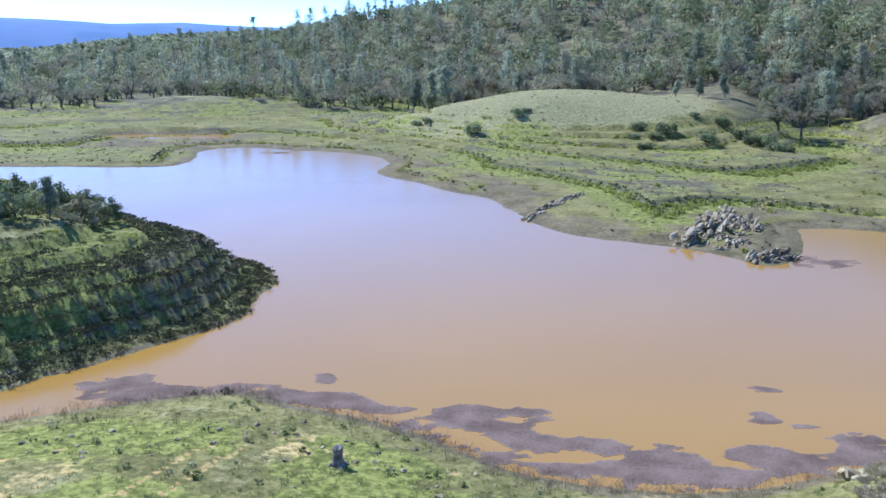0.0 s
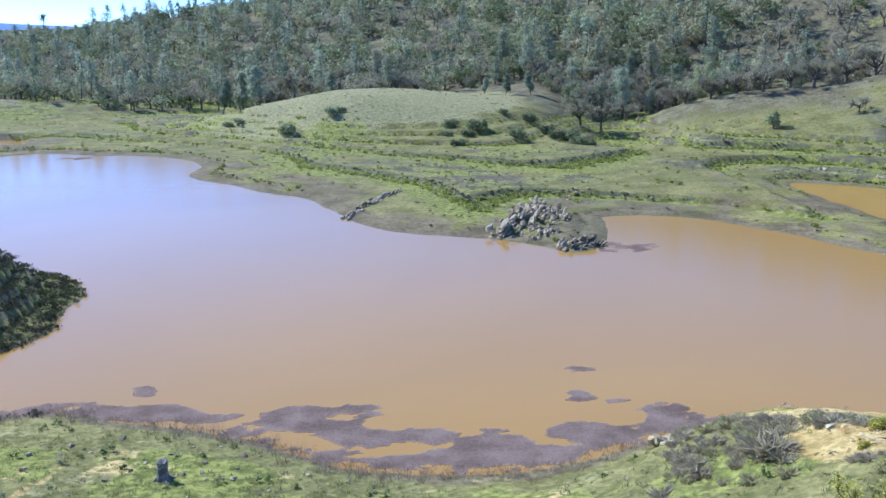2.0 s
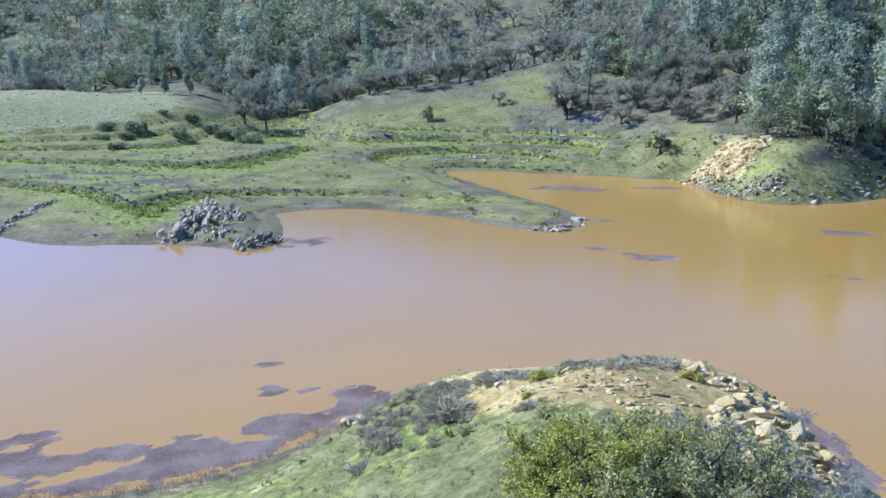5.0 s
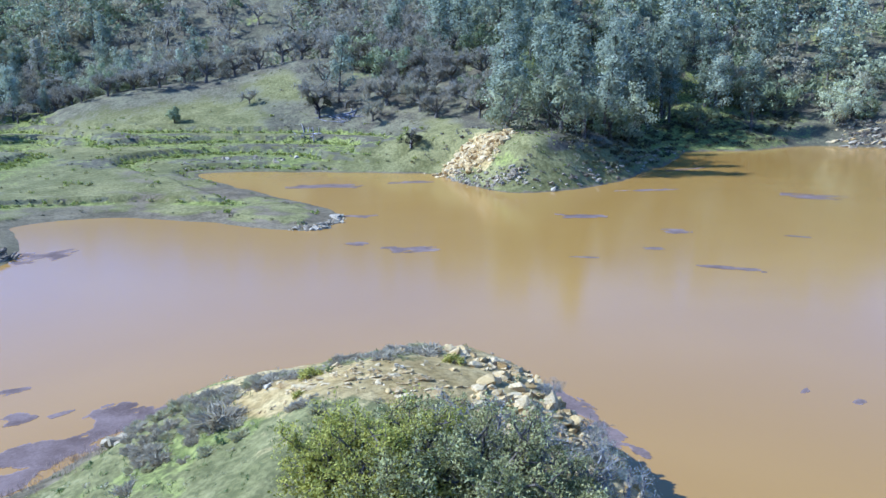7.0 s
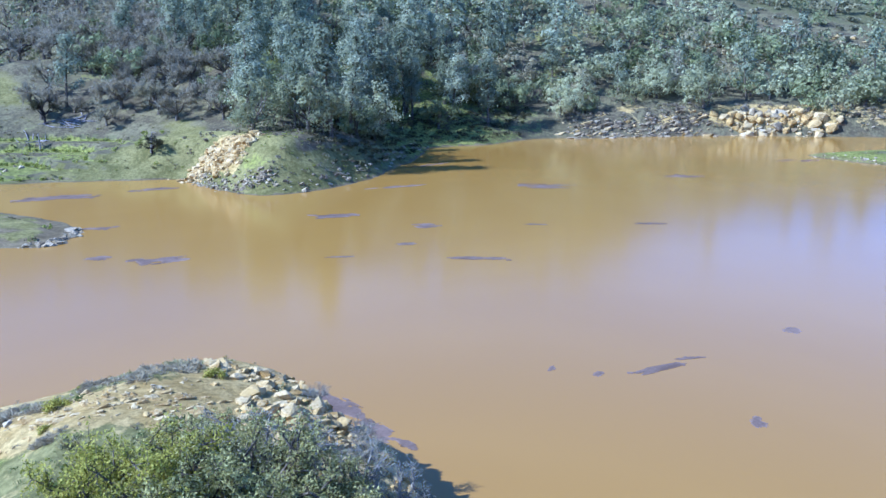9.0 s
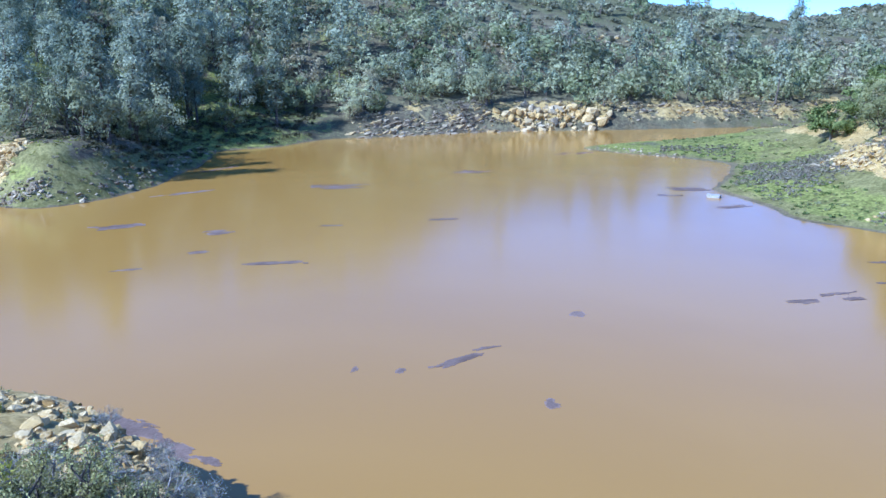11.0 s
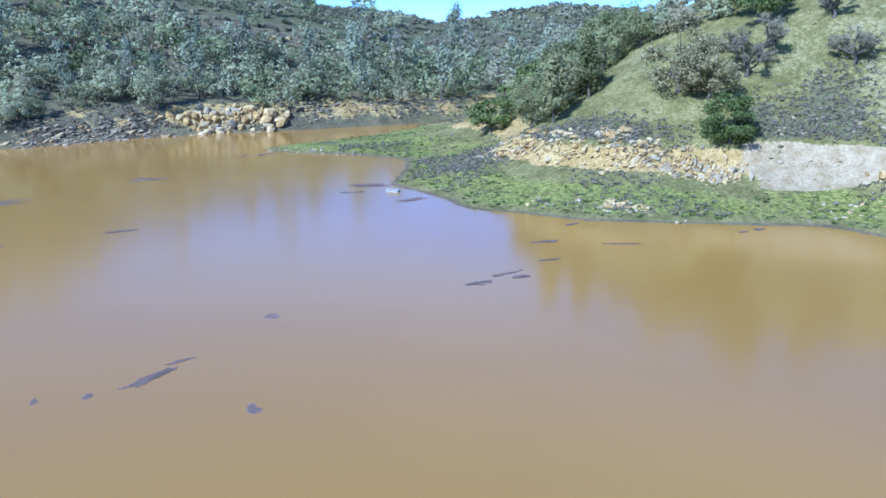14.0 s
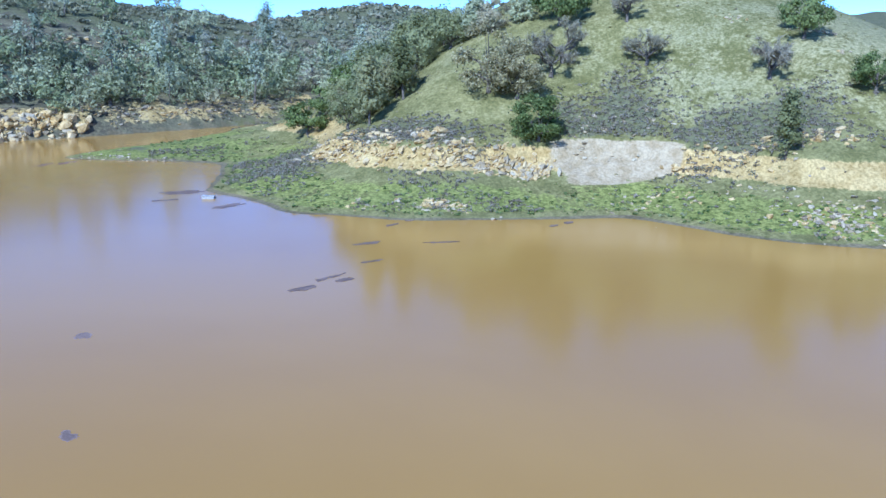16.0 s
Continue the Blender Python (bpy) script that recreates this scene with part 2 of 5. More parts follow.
# Shorelines at the water's level, a bay or a point at a time.
NEAR_BANK = [(-34, 51), (-31, 49.5), (-27, 50), (-23, 51.7), (-17.6, 53.4), (-12, 53.6), (-6.4, 51), (-2.7, 48.3), (0.5, 45.8), (3.2, 43.4), (6.5, 41.8),
             (11, 41.2), (14.5, 41.4), (18, 42), (22, 43.2), (26, 43.5), (32, 40), (38, 36), (41.5, 31), (41, 27), (38.8, 22.5), (36.2, 17.5), (33, 12), (30, 6), (25, -8), (5, -32), (-50, -55)]
HEADLAND = [(-400, 128), (-110, 134), (-62, 130), (-42, 110), (-29, 98), (-20.5, 91), (-17, 86.5), (-16.0, 82), (-16.2, 78.5), (-17.2, 70.8), (-21, 65), (-24, 61), (-26.8, 57.4), (-30, 54)]
NORTH = [(-400, 139), (-140, 160), (-84, 166.3), (-57, 166.5), (-50, 172), (-52, 195), (-45, 200), (-33, 194), (-22, 191), (-11, 177), (-11.6, 159), (-4, 147), (1.4, 138), (7, 129.5),
         (10.8, 114.5), (15, 105.5), (21, 100.5), (26.6, 97.5), (31, 93.4), (33.5, 89.5), (37.6, 92), (43, 103), (45, 108.5), (53, 107.8), (58.6, 101), (62.3, 94)]
NORTHEAST = [(64.3, 85), (68, 79), (74.2, 81), (78.7, 88.5), (80.4, 103), (83.5, 126), (88, 130.5), (98, 121), (112.5, 101), (111, 95), (106, 81), (111, 73.7), (124, 71.6), (135, 73), (153.5, 75.7), (172, 80.5), (183, 72), (200, 66), (206, 55)]
EAST = [(224, 30), (235, 0), (247, -30), (256, -48), (262, -64), (250, -66), (238, -58), (227, -44), (211, -19), (192, 6.5), (175, -18.5), (162, -20.4), (141, -16.2), (131, -20), (118.5, -24),
        (113.5, -30), (108, -37.5), (103, -51.6), (98.5, -65.5), (91, -70), (83, -73), (78, -77), (72, -84), (52, -112), (-30, -170), (-400, -240)]
BANK_SHORE = rounded(HEADLAND + NEAR_BANK + [(-400, -70)])[:-5]
BANK_SHORE = np.vstack([BANK_SHORE, [(-5000, -70), (-5000, 128)]])
FAR_SHORE = np.vstack([rounded(NORTH + NORTHEAST + EAST)[:-5], [(-5000, -240), (-5000, -6000), (6000, -6000), (6000, 6000), (-5000, 6000), (-5000, 139)]])


def inland(shore, x, y):
    """Metres from the shoreline, more than 0 on land."""
    a, b = shore, np.roll(shore, -1, 0)
    ab = b - a
    out = np.empty(len(x))
    for s in range(0, len(x), 8000):
        px, py = x[s : s + 8000, None], y[s : s + 8000, None]
        dx, dy = px - a[:, 0], py - a[:, 1]
        t = np.clip((dx * ab[:, 0] + dy * ab[:, 1]) / (ab[:, 0] ** 2 + ab[:, 1] ** 2), 0, 1)
        d = np.sqrt(((dx - t * ab[:, 0]) ** 2 + (dy - t * ab[:, 1]) ** 2).min(1))
        cross = (a[:, 1] > py) != (b[:, 1] > py)
        with np.errstate(divide="ignore", invalid="ignore"):
            xi = a[:, 0] + (py - a[:, 1]) * ab[:, 0] / ab[:, 1]
        odd = (cross & (px < xi)).sum(1) % 2
        out[s : s + 8000] = np.where(odd == 1, d, -d)
    return out


# How the land rises from the water, by region: middle of the region, metres inland, height.
RISES = {
    "bank": ((-4, 38), (0, 4, 10, 20, 40, 80), (0, 0.5, 1.2, 2.6, 5, 8)),
    "bank_back": ((5, 8), (0, 4, 10, 20, 40, 80), (0, 0.8, 2.2, 4.6, 6.5, 8)),
    "headland": ((-48, 84), (0, 2.2, 7.0, 11, 15, 17, 22, 32, 60), (0, 0.6, 5.0, 5.3, 5.8, 6.6, 6.9, 8.2, 9)),
    "flats": ((25, 140), (0, 5, 15, 40, 80, 150, 300), (0, 0.5, 1.1, 2.0, 3.2, 5, 9)),
    "flats_west": ((-50, 230), (0, 5, 15, 40, 80, 150, 300), (0, 0.35, 0.7, 1.6, 2.6, 3.6, 5)),
    "spit": ((70, 92), (0, 4, 10, 20, 60), (0, 0.5, 1.3, 2.2, 3.5)),
    "meadow": ((118, 150), (0, 6, 14, 30, 55, 100, 200), (0, 0.7, 1.5, 3, 4.6, 8, 13)),
}
RISES.update({
    "knoll": ((117, 84), (0, 2, 7, 10, 40, 100), (0, 1.5, 6.2, 7.6, 9.5, 15)),
    "cove": ((168, 92), (0, 4, 15, 40, 100), (0, 1.6, 5.5, 12, 24)),
    "cliff": ((232, 22), (0, 1.5, 4, 7, 15, 60, 120), (0, 1.8, 5.0, 6.4, 7.4, 13, 24)),
    "cliff_south": ((262, -30), (0, 1.5, 4, 7, 15, 60, 120), (0, 1.8, 4.0, 5.4, 6.6, 12, 22)),
    "peninsula": ((120, -52), (0, 3, 9, 13, 17, 19.5, 30, 80), (0, 0.6, 1.9, 3.0, 4.4, 7.2, 8.6, 12)),
    "point": ((178, -10), (0, 5, 12, 30), (0, 0.6, 1.2, 3.4)),
    "south": ((80, -100), (0, 6, 12, 17, 20, 40), (0, 1.2, 2.8, 4.4, 6.5, 9)),
})
RIDGE_AZ = (-180, -90, -50, -30, -24, -19, -10, -3, 4, 12, 18, 30, 37, 44, 60, 75, 84, 92, 97, 100, 106, 115, 140, 180)
RIDGE_UP = (20, 20, 8, 0, 2, 8, 17, 28, 43, 54, 56, 58, 60, 60, 56, 44, 24, 16, 12, 9, 4, 2, 4, 20)
FOOT_AT = (300, 300, 320, 330, 310, 300, 295, 290, 275, 262, 228, 212, 225, 236, 225, 205, 215, 235, 250, 262, 275, 260, 240, 300)
CREST_AT = (560, 560, 600, 560, 540, 520, 520, 540, 540, 520, 500, 485, 475, 465, 430, 410, 390, 385, 390, 400, 420, 420, 420, 560)
FAR_AZ = (-180, -60, -30, -24, -18, -8, 20, 60, 92, 98, 102, 107, 111, 116, 130, 180)
FAR_UP = (60, 30, 7, 8, 15, 20, 20, 20, 12, 15, 32, 44, 36, 28, 24, 60)


def brush_patches(x, y):
    """Dense brush on the peninsula's hillside."""
    out = 0.0
    for cx, cy, dx, dy, half, wide in ((119.0, -76.5, 0.0, -1.0, 10.5, 7.5), (103.0, -92, -0.5, -0.86, 12, 6.5), (130.5, -46.6, -0.66, -0.75, 13, 4.0), (108, -85, -0.5, -0.86, 7, 4)):
        u, v = (x - cx) * dx + (y - cy) * dy, -(x - cx) * dy + (y - cy) * dx
        out = np.maximum(out, np.exp(-((u / half) ** 4) - (v / wide) ** 4))
    return out


def survey(x, y):
    """Height of the ground and what covers it, at arrays of places."""
    x, y = np.asarray(x, float), np.asarray(y, float)
    wx, wy = x + 0.7 * fbm(x, y, 7, 3, 5), y + 0.7 * fbm(x, y, 7, 3, 9)
    on_bank, on_far = inland(BANK_SHORE, wx, wy), inland(FAR_SHORE, wx, wy)
    sd = np.maximum(on_bank, on_far)
    bank = on_bank > on_far
    weight, rise = {}, 0.0
    for name, (c, at, up) in RISES.items():
        own = name in ("bank", "bank_back", "headland")
        w = ((x - c[0]) ** 2 + (y - c[1]) ** 2 + 300) ** -2.0 * np.where(bank == own, 1, 1e-6)
        weight[name] = w
    total = sum(weight.values())
    for name, (c, at, up) in RISES.items():
        weight[name] = weight[name] / total
        rise = rise + weight[name] * np.interp(sd, at, up)
    r, az = np.hypot(x, y), np.degrees(np.arctan2(x, y))
    land = smooth(8, 45, sd)
    # single hills
    hump = 8.6 * np.exp(-((x - 27) / 27) ** 2 / 2 - ((y - 227) / 23) ** 2 / 2) + 3.2 * np.exp(-((x + 80) / 22) ** 2 / 2 - ((y - 290) / 16) ** 2 / 2)
    spur_x, spur_y = (x - 216) * 0.72 - (y - 216) * 0.69, (x - 216) * 0.69 + (y - 216) * 0.72
    spur = 9.5 * np.exp(-((spur_x / 46) ** 2) / 2 - ((spur_y / 62) ** 2) / 2)
    hills = hump + spur + 7 * np.exp(-((x - 172) ** 2 + (y - 140) ** 2) / 2 / 38**2)
    hills = hills + 28 * np.exp(-((x - 170) ** 2 + (y + 110) ** 2) / 2 / 39**2) + 6 * np.exp(-((x - 112) ** 2 + (y + 122) ** 2) / 2 / 30**2)
    # wooded ridges all round, and blue hills behind them
    foot, crest = np.interp(az, RIDGE_AZ, FOOT_AT), np.interp(az, RIDGE_AZ, CREST_AT)
    ridge = np.interp(az, RIDGE_AZ, RIDGE_UP) * (smooth(foot - 20, crest, r) - 0.55 * smooth(crest, crest + 320, r))
    ridge = ridge * (1 + 0.16 * fbm(x, y, 110, 4, 21)) + 2.5 * smooth(foot, crest, r) * fbm(x, y, 45, 3, 33)
    far = np.interp(az, FAR_AZ, FAR_UP) * smooth(640, 1000, r) * (1 - 0.3 * smooth(1100, 2200, r)) * (1 + 0.22 * fbm(x, y, 240, 4, 41))
    # the rocky nose of the near bank
    nose_u, nose_v = (x - 30.6) * 0.66 + (y - 23.8) * 0.75, -(x - 30.6) * 0.75 + (y - 23.8) * 0.66
    nose = 4.95 * np.exp(-((nose_u / 12.5) ** 2) / 2 - ((nose_v / np.where(nose_v > 0, 12.5, 8.5)) ** 2) / 2) * np.where(nose_v < 0, smooth(0.2, 5.4, sd), smooth(0.3, 7.5, sd)) * bank
    nose = nose + 0.9 * np.exp(-((x - 22) ** 2 + (y - 35.5) ** 2) / 2 / 5.0**2) * smooth(0.3, 6, sd) * bank
    spur_side = np.exp(-(((az - 33) / 8.5) ** 4))
    hollow = spur_side * (1.6 * np.exp(-(((r - 221) / 9) ** 2)) - 7.0 * smooth(227, 247, r) * (1 - smooth(265, 310, r)))
    hollow = hollow - 4.5 * np.exp(-(((az - 23) / 4.0) ** 2)) * smooth(172, 200, r) * (1 - smooth(262, 305, r)) + 4.0 * np.exp(-(((az - 40) / 3.6) ** 2) - ((r - 219) / 15) ** 2)
    z = rise + land * (hills + ridge + hollow) + far + nose
    # old water lines: narrow benches with short banks
    benched = np.clip(1.5 * (weight["flats"] + weight["flats_west"] + weight["meadow"] + 0.8 * weight["headland"] + 0.6 * weight["spit"] + 0.25 * weight["bank"]), 0, 1)
    low = benched * (1 - smooth(5.6, 7.0, z)) * smooth(0.2, 0.7, z)
    terrace = np.clip(1.5 * weight["meadow"], 0, 1)
    step = 0.95 + 0.5 * terrace
    k = (z + 0.42 + 0.13 * fbm(x, y, 60, 2, 61)) / step
    f = k - np.floor(k)
    edge = smooth(0.885, 0.985, f)
    z = z + low * step * (edge - f) * 0.95
    z = z + np.clip(sd / 8, 0, 1) * 0.10 * fbm(x, y, 5, 4, 3) * (1 - 0.6 * low) + land * 0.5 * fbm(x, y, 30, 3, 7) * (1 - low)
    wall = (weight["peninsula"] + weight["south"] + 0.6 * weight["cliff"] + 0.6 * weight["cliff_south"]) * smooth(3.6, 4.6, z) * (1 - smooth(7.0, 8.4, z)) * smooth(10, 13, sd + 8 * (weight["cliff"] + weight["cliff_south"]))
    crag = (weight["cliff"] + weight["cliff_south"]) * smooth(0.8, 2.0, z) * (1 - smooth(7.0, 9.0, z)) + 0.6 * weight["knoll"] * smooth(1.2, 2.5, z) * (1 - smooth(8, 9, z))
    z = z + wall * 0.75 * fbm(x, y, 3.4, 3, 15) + crag * 0.9 * fbm(x, y, 4.5, 4, 17)
    pool = np.exp(-(((x + 70) / 17) ** 4) - ((y - 224) / 8) ** 4)
    z = z - (z + 0.25) * smooth(0.1, 0.5, pool)
    z = np.where(sd > 0, np.where(pool < 0.2, np.maximum(z, 0.02 + 0.03 * np.clip(sd, 0, 3)), z), np.maximum(sd * 0.22, -3.5))
    # cover
    n1, n2, n3 = fbm(x, y, 16, 4, 71), fbm(x, y, 55, 3, 73), fbm(x, y, 5, 4, 75)
    pen = weight["peninsula"] + weight["south"] + weight["point"]
    wooded = smooth(foot - 25, foot + 10, r + 32 * smooth(39, 42, az) * (1 - smooth(50, 54, az))) * (az > -60) * (az < 112)
    wooded = np.maximum(wooded, smooth(6.2, 7.0, z) * smooth(10, 12, sd) * smooth(49, 52, az) * (1 - smooth(98, 102, az)) * ~bank)
    wwx, wwy = x + 2.5 * fbm(x, y, 8, 3, 91), y + 2.5 * fbm(x, y, 8, 3, 93)
    white = np.exp(-(((wwx - 110.4) * 0.40 + (wwy + 73.0) * 0.917) / 9.6) ** 6) * np.exp(-(((wwx - 112.0) * 0.917 - (wwy + 68.5) * 0.40) / 14) ** 4) * smooth(0, 0.6, z - 2.2 - 0.2 - 2.6 * np.clip(-((wwx - 110.4) * 0.40 + (wwy + 73.0) * 0.917) / 10, 0, 1) ** 1.5) * (1 - smooth(8.0, 9.0, z)) * pen
    scarp = pen * smooth(3.8, 4.8, z) * (1 - smooth(7.0, 8.2, z)) * smooth(11, 14, sd)
    scarp = scarp + (weight["cliff"] + weight["cliff_south"]) * smooth(0.8, 3.0, z) * (1 - smooth(6.4, 7.6, z)) * np.where(y > 31, 0.42 + 0.5 * n3, np.where(y < 2, 0.62 + 0.6 * n3, 0.85))
    scarp = scarp + weight["knoll"] * smooth(1.0, 2.5, z) * (1 - smooth(7.8, 8.6, z)) * smooth(-14, -4, -(x - 112)) * smooth(84, 88, y) * (1 - smooth(97.5, 101, y)) * 0.85
    nose_soil = bank * (1.15 * np.exp(-(((x - 25.6) * 0.62 - (y - 25.6) * 0.78) / 5.0) ** 2 - (((x - 25.6) * 0.78 + (y - 25.6) * 0.62) / 2.4) ** 2) + smooth(3.2, 4.2, nose) * (0.42 + 0.6 * n3) + 0.95 * smooth(0.8, 2.5, nose) * (1 - smooth(8, 10, sd)) * smooth(-1, 2, -nose_v))
    ruts = bank * (np.exp(-(((x + 14.0 - 0.32 * (y - 40)) / 0.22) ** 2)) + np.exp(-(((x + 12.2 - 0.30 * (y - 40)) / 0.2) ** 2)) + 0.7 * np.exp(-(((x + 20.5 - 0.8 * (y - 44)) / 0.4) ** 2))) * smooth(28, 34, y) * (1 - smooth(43, 48, y))
    shaded = smooth(2.5, 3.5, z) * smooth(5, 7, sd) * smooth(55, 57, az) * (1 - smooth(69, 70.5, az)) * (r < 262) * ~bank
    wooded = np.maximum(wooded, shaded)
    # bench banks get dark litter and scrub colour in place of their shade
    cover = {
        # litter on the headland's lower flank darkens it in place of shade
        "litter_and_shade": np.clip(0.8 * np.exp(-(((x - 134) / 16) ** 2) - ((y - 124) / 17) ** 2) * (0.9 + 0.6 * n1) + 0.75 * np.exp(-(((x - 121) / 8) ** 2) - ((y - 150) / 22) ** 2) * (0.8 + 0.6 * n1) + 1.1 * bank * weight["headland"] * smooth(0.5, 0.9, z) * (1 - smooth(4.4, 5.4, z)) + 0.6 * smooth(1.5, 5, spur) * (0.6 + 0.9 * n1) + 0.9 * low * smooth(0.1, 0.4, edge) * (1 - smooth(0.8, 1.0, edge)) + wooded * (0.95 + 0.5 * n2) + 0.9 * benched * (1 - edge) * smooth(-0.08, 0.45, n1 + 0.4 * n3) * (1 - smooth(5, 7, z)) * smooth(0.3, 0.8, z), 0, 1),
        "dry": np.clip(smooth(0.5, 5, hump) * (0.95 + 0.35 * n1) + bank * smooth(1.5, 4, nose) * (0.15 + 0.5 * n3) + bank * (0.15 - 0.4 * n3) + 0.55 * (pen * smooth(8.5, 11, z)) * (0.85 + 0.5 * n2) + 0.25 * smooth(2, 6, spur) * (0.55 + 0.9 * n1), 0, 1),
        "green": np.clip(low * (0.24 - 0.06 * terrace + 0.55 * smooth(0.5, 0.8, f) - 0.8 * edge + 0.55 * n1) + bank * (0.47 + 0.6 * n3) * smooth(0.2, 0.6, z) * (1 - 0.95 * np.clip(1.3 * weight["headland"], 0, 1) * (1 - smooth(4.4, 5.4, z))) + pen * smooth(1.0, 4, sd) * (1 - smooth(2.0, 4.0, z)) * (0.8 + 0.5 * n1)
                         + 0.4 * smooth(4, 12, spur) * (0.7 + n2) + 0.3 * wooded * smooth(0.1, 0.5, n2) * smooth(8, 10, z) + weight["knoll"] * (0.12 + 0.5 * n1) + weight["cove"] * 0.6 - 0.8 * weight["knoll"] * (0.7 - n1), 0, 1),
        "scrub": np.clip(0.95 * low * smooth(0.06, 0.3, edge) * (1 - smooth(0.75, 0.98, edge)) * (0.85 + 0.4 * n1) + 0.62 * brush_patches(x + 2 * n3, y + 2 * n3) * (1 - white) + pen * smooth(5, 8, sd) * (1 - smooth(3.4, 4.0, z)) * smooth(0.0, 0.6, n1) * 0.6 + smooth(300, 340, r) * smooth(80, 86, az) * (1 - smooth(114, 120, az)) * smooth(20, 26, z) * 0.9 + smooth(700, 800, r) * 0.9 , 0, 1),
        "mud": np.clip((1 - smooth(0.08, 0.25, z + 0.15 * n1)) * (1 - 0.8 * weight["headland"] * bank) + 1.1 * np.exp(-(((x + 64) / 26) ** 4) - ((y - 212) / 20) ** 4) * (0.6 + 0.5 * n3) + 0.75 * (weight["flats"] + weight["spit"]) * (1 - smooth(7, 21, sd)) * (0.72 + 0.8 * n3), 0, 1),
        "soil": np.clip(0.85 * scarp + nose_soil + ruts + bank * 0.4 * smooth(0.25, 0.75, fbm(x, y, 4, 4, 77)), 0, 1),
        "white": np.clip(white, 0, 1),
    }
    return z, cover, {"sd": sd, "bank": bank, "weight": weight, "edge": edge * low, "lip": low * (f > 0.83 - 0.07 * terrace) * (f < 0.92), "wooded": wooded, "pen": pen, "az": az, "r": r, "hump": hump, "nose": nose, "n1": n1, "n2": n2, "n3": n3, "x": x, "y": y, "spur": spur, "ridge_foot": foot}


def height(x, y):
    z, _, _ = survey(np.atleast_1d(x), np.atleast_1d(y))
    return float(z[0]) if np.ndim(x) == 0 else z


def mesh_of(name, verts, faces, materials, index=None, smooth_shade=False, attrs=None):
    """A mesh from arrays; all faces have the same number of corners."""
    me = bpy.data.meshes.new(name)
    verts, faces = np.asarray(verts, np.float32), np.asarray(faces, np.int32)
    n, k = faces.shape
    me.vertices.add(len(verts))
    me.vertices.foreach_set("co", verts.ravel())
    me.loops.add(n * k)
    me.loops.foreach_set("vertex_index", faces.ravel())
    me.polygons.add(n)
    me.polygons.foreach_set("loop_start", np.arange(n, dtype=np.int32) * k)
    for m in materials if isinstance(materials, (list, tuple)) else [materials]:
        me.materials.append(m)
    if index is not None:
        me.polygons.foreach_set("material_index", np.asarray(index, np.int32))
    me.polygons.foreach_set("use_smooth", np.full(n, smooth_shade))
    for key, values in (attrs or {}).items():
        me.attributes.new(key, "FLOAT", "POINT").data.foreach_set("value", np.asarray(values, np.float32))
    me.update(calc_edges=True)
    return me


def build_ground():
    az = np.radians(np.concatenate([np.arange(-31, 141, 0.35), np.arange(141, 329, 4.0)]))
    radii = [0.02, 0.6, 1.2, 1.8, 2.4, 3.0]
    while radii[-1] < 4200:
        radii.append(radii[-1] * (1.0125 if radii[-1] < 85 else 1.0075 if radii[-1] < 112 else 1.0043 if radii[-1] < 192 else 1.0075 if radii[-1] < 235 else 1.0125 if radii[-1] < 560 else 1.03) + (1.2 if radii[-1] < 24 else 0.12 if radii[-1] < 40 else 0))
    radii = np.array(radii)
    a, r = np.meshgrid(az, radii)
    x, y = (r * np.sin(a)).ravel(), (r * np.cos(a)).ravel()
    z, cover, _ = survey(x, y)
    na, nr = len(az), len(radii)
    i, j = np.meshgrid(np.arange(na), np.arange(nr - 1))
    i2 = (i + 1) % na
    quads = np.stack([j * na + i, (j + 1) * na + i, (j + 1) * na + i2, j * na + i2], -1).reshape(-1, 4)[:, ::-1]
    verts = np.stack([x, y, z], 1)
    me = mesh_of("ground", verts, quads, GROUND, None, True, cover)
    return tagged(new("ground", me), "grassy reservoir banks with benches, bare soil and hills", "ground", kind="structure")


ground = build_ground()

def build_water():
    bm = bmesh.new()
    bmesh.ops.create_grid(bm, x_segments=24, y_segments=24, size=480)
    me = bpy.data.meshes.new("water")
    bm.to_mesh(me)
    bm.free()
    me.materials.append(WATER)
    ob = new("water", me)
    ob.location = (-60, 40, 0)
    return tagged(ob, "still muddy brown reservoir water reflecting the sky", "water", kind="structure")


build_water()


def build_backdrop():
    """A low distant range on the horizon, with blue haze put into its colour."""
    m = Nodes("hazy_distant_range")
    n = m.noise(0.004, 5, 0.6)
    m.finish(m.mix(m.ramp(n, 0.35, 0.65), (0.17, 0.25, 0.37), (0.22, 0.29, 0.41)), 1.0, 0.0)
    az = np.arange(-60, 12, 0.25)
    up = np.interp(az, (-60, -32, -28, -24, -20, -16, -8, 4, 12), (170, 150, 154, 142, 130, 134, 110, 80, 65)) + 6 * fbm(az, az * 0.3, 5, 4, 51)
    a = np.radians(az)
    rows = []
    for r, k in ((3300, 0.0), (3500, 0.55), (3800, 0.85), (4100, 1.0), (4190, 0.9)):
        rows.append(np.stack([r * np.sin(a), r * np.cos(a), up * k - 5 + (1 - k) * k * 40 * fbm(az, az + r, 2, 3, 53)], 1))
    n = len(az)
    i, j = np.meshgrid(np.arange(n - 1), np.arange(len(rows) - 1))
    quads = np.stack([j * n + i, j * n + i + 1, (j + 1) * n + i + 1, (j + 1) * n + i], -1).reshape(-1, 4)
    return tagged(new("backdrop", mesh_of("backdrop", np.concatenate(rows), quads, m.mat, None, True)), "distant range of hills on the horizon, coloured blue for haze", "hills", kind="structure")


build_backdrop()

# ---- plants: builders ----
RNG = np.random.default_rng(7)


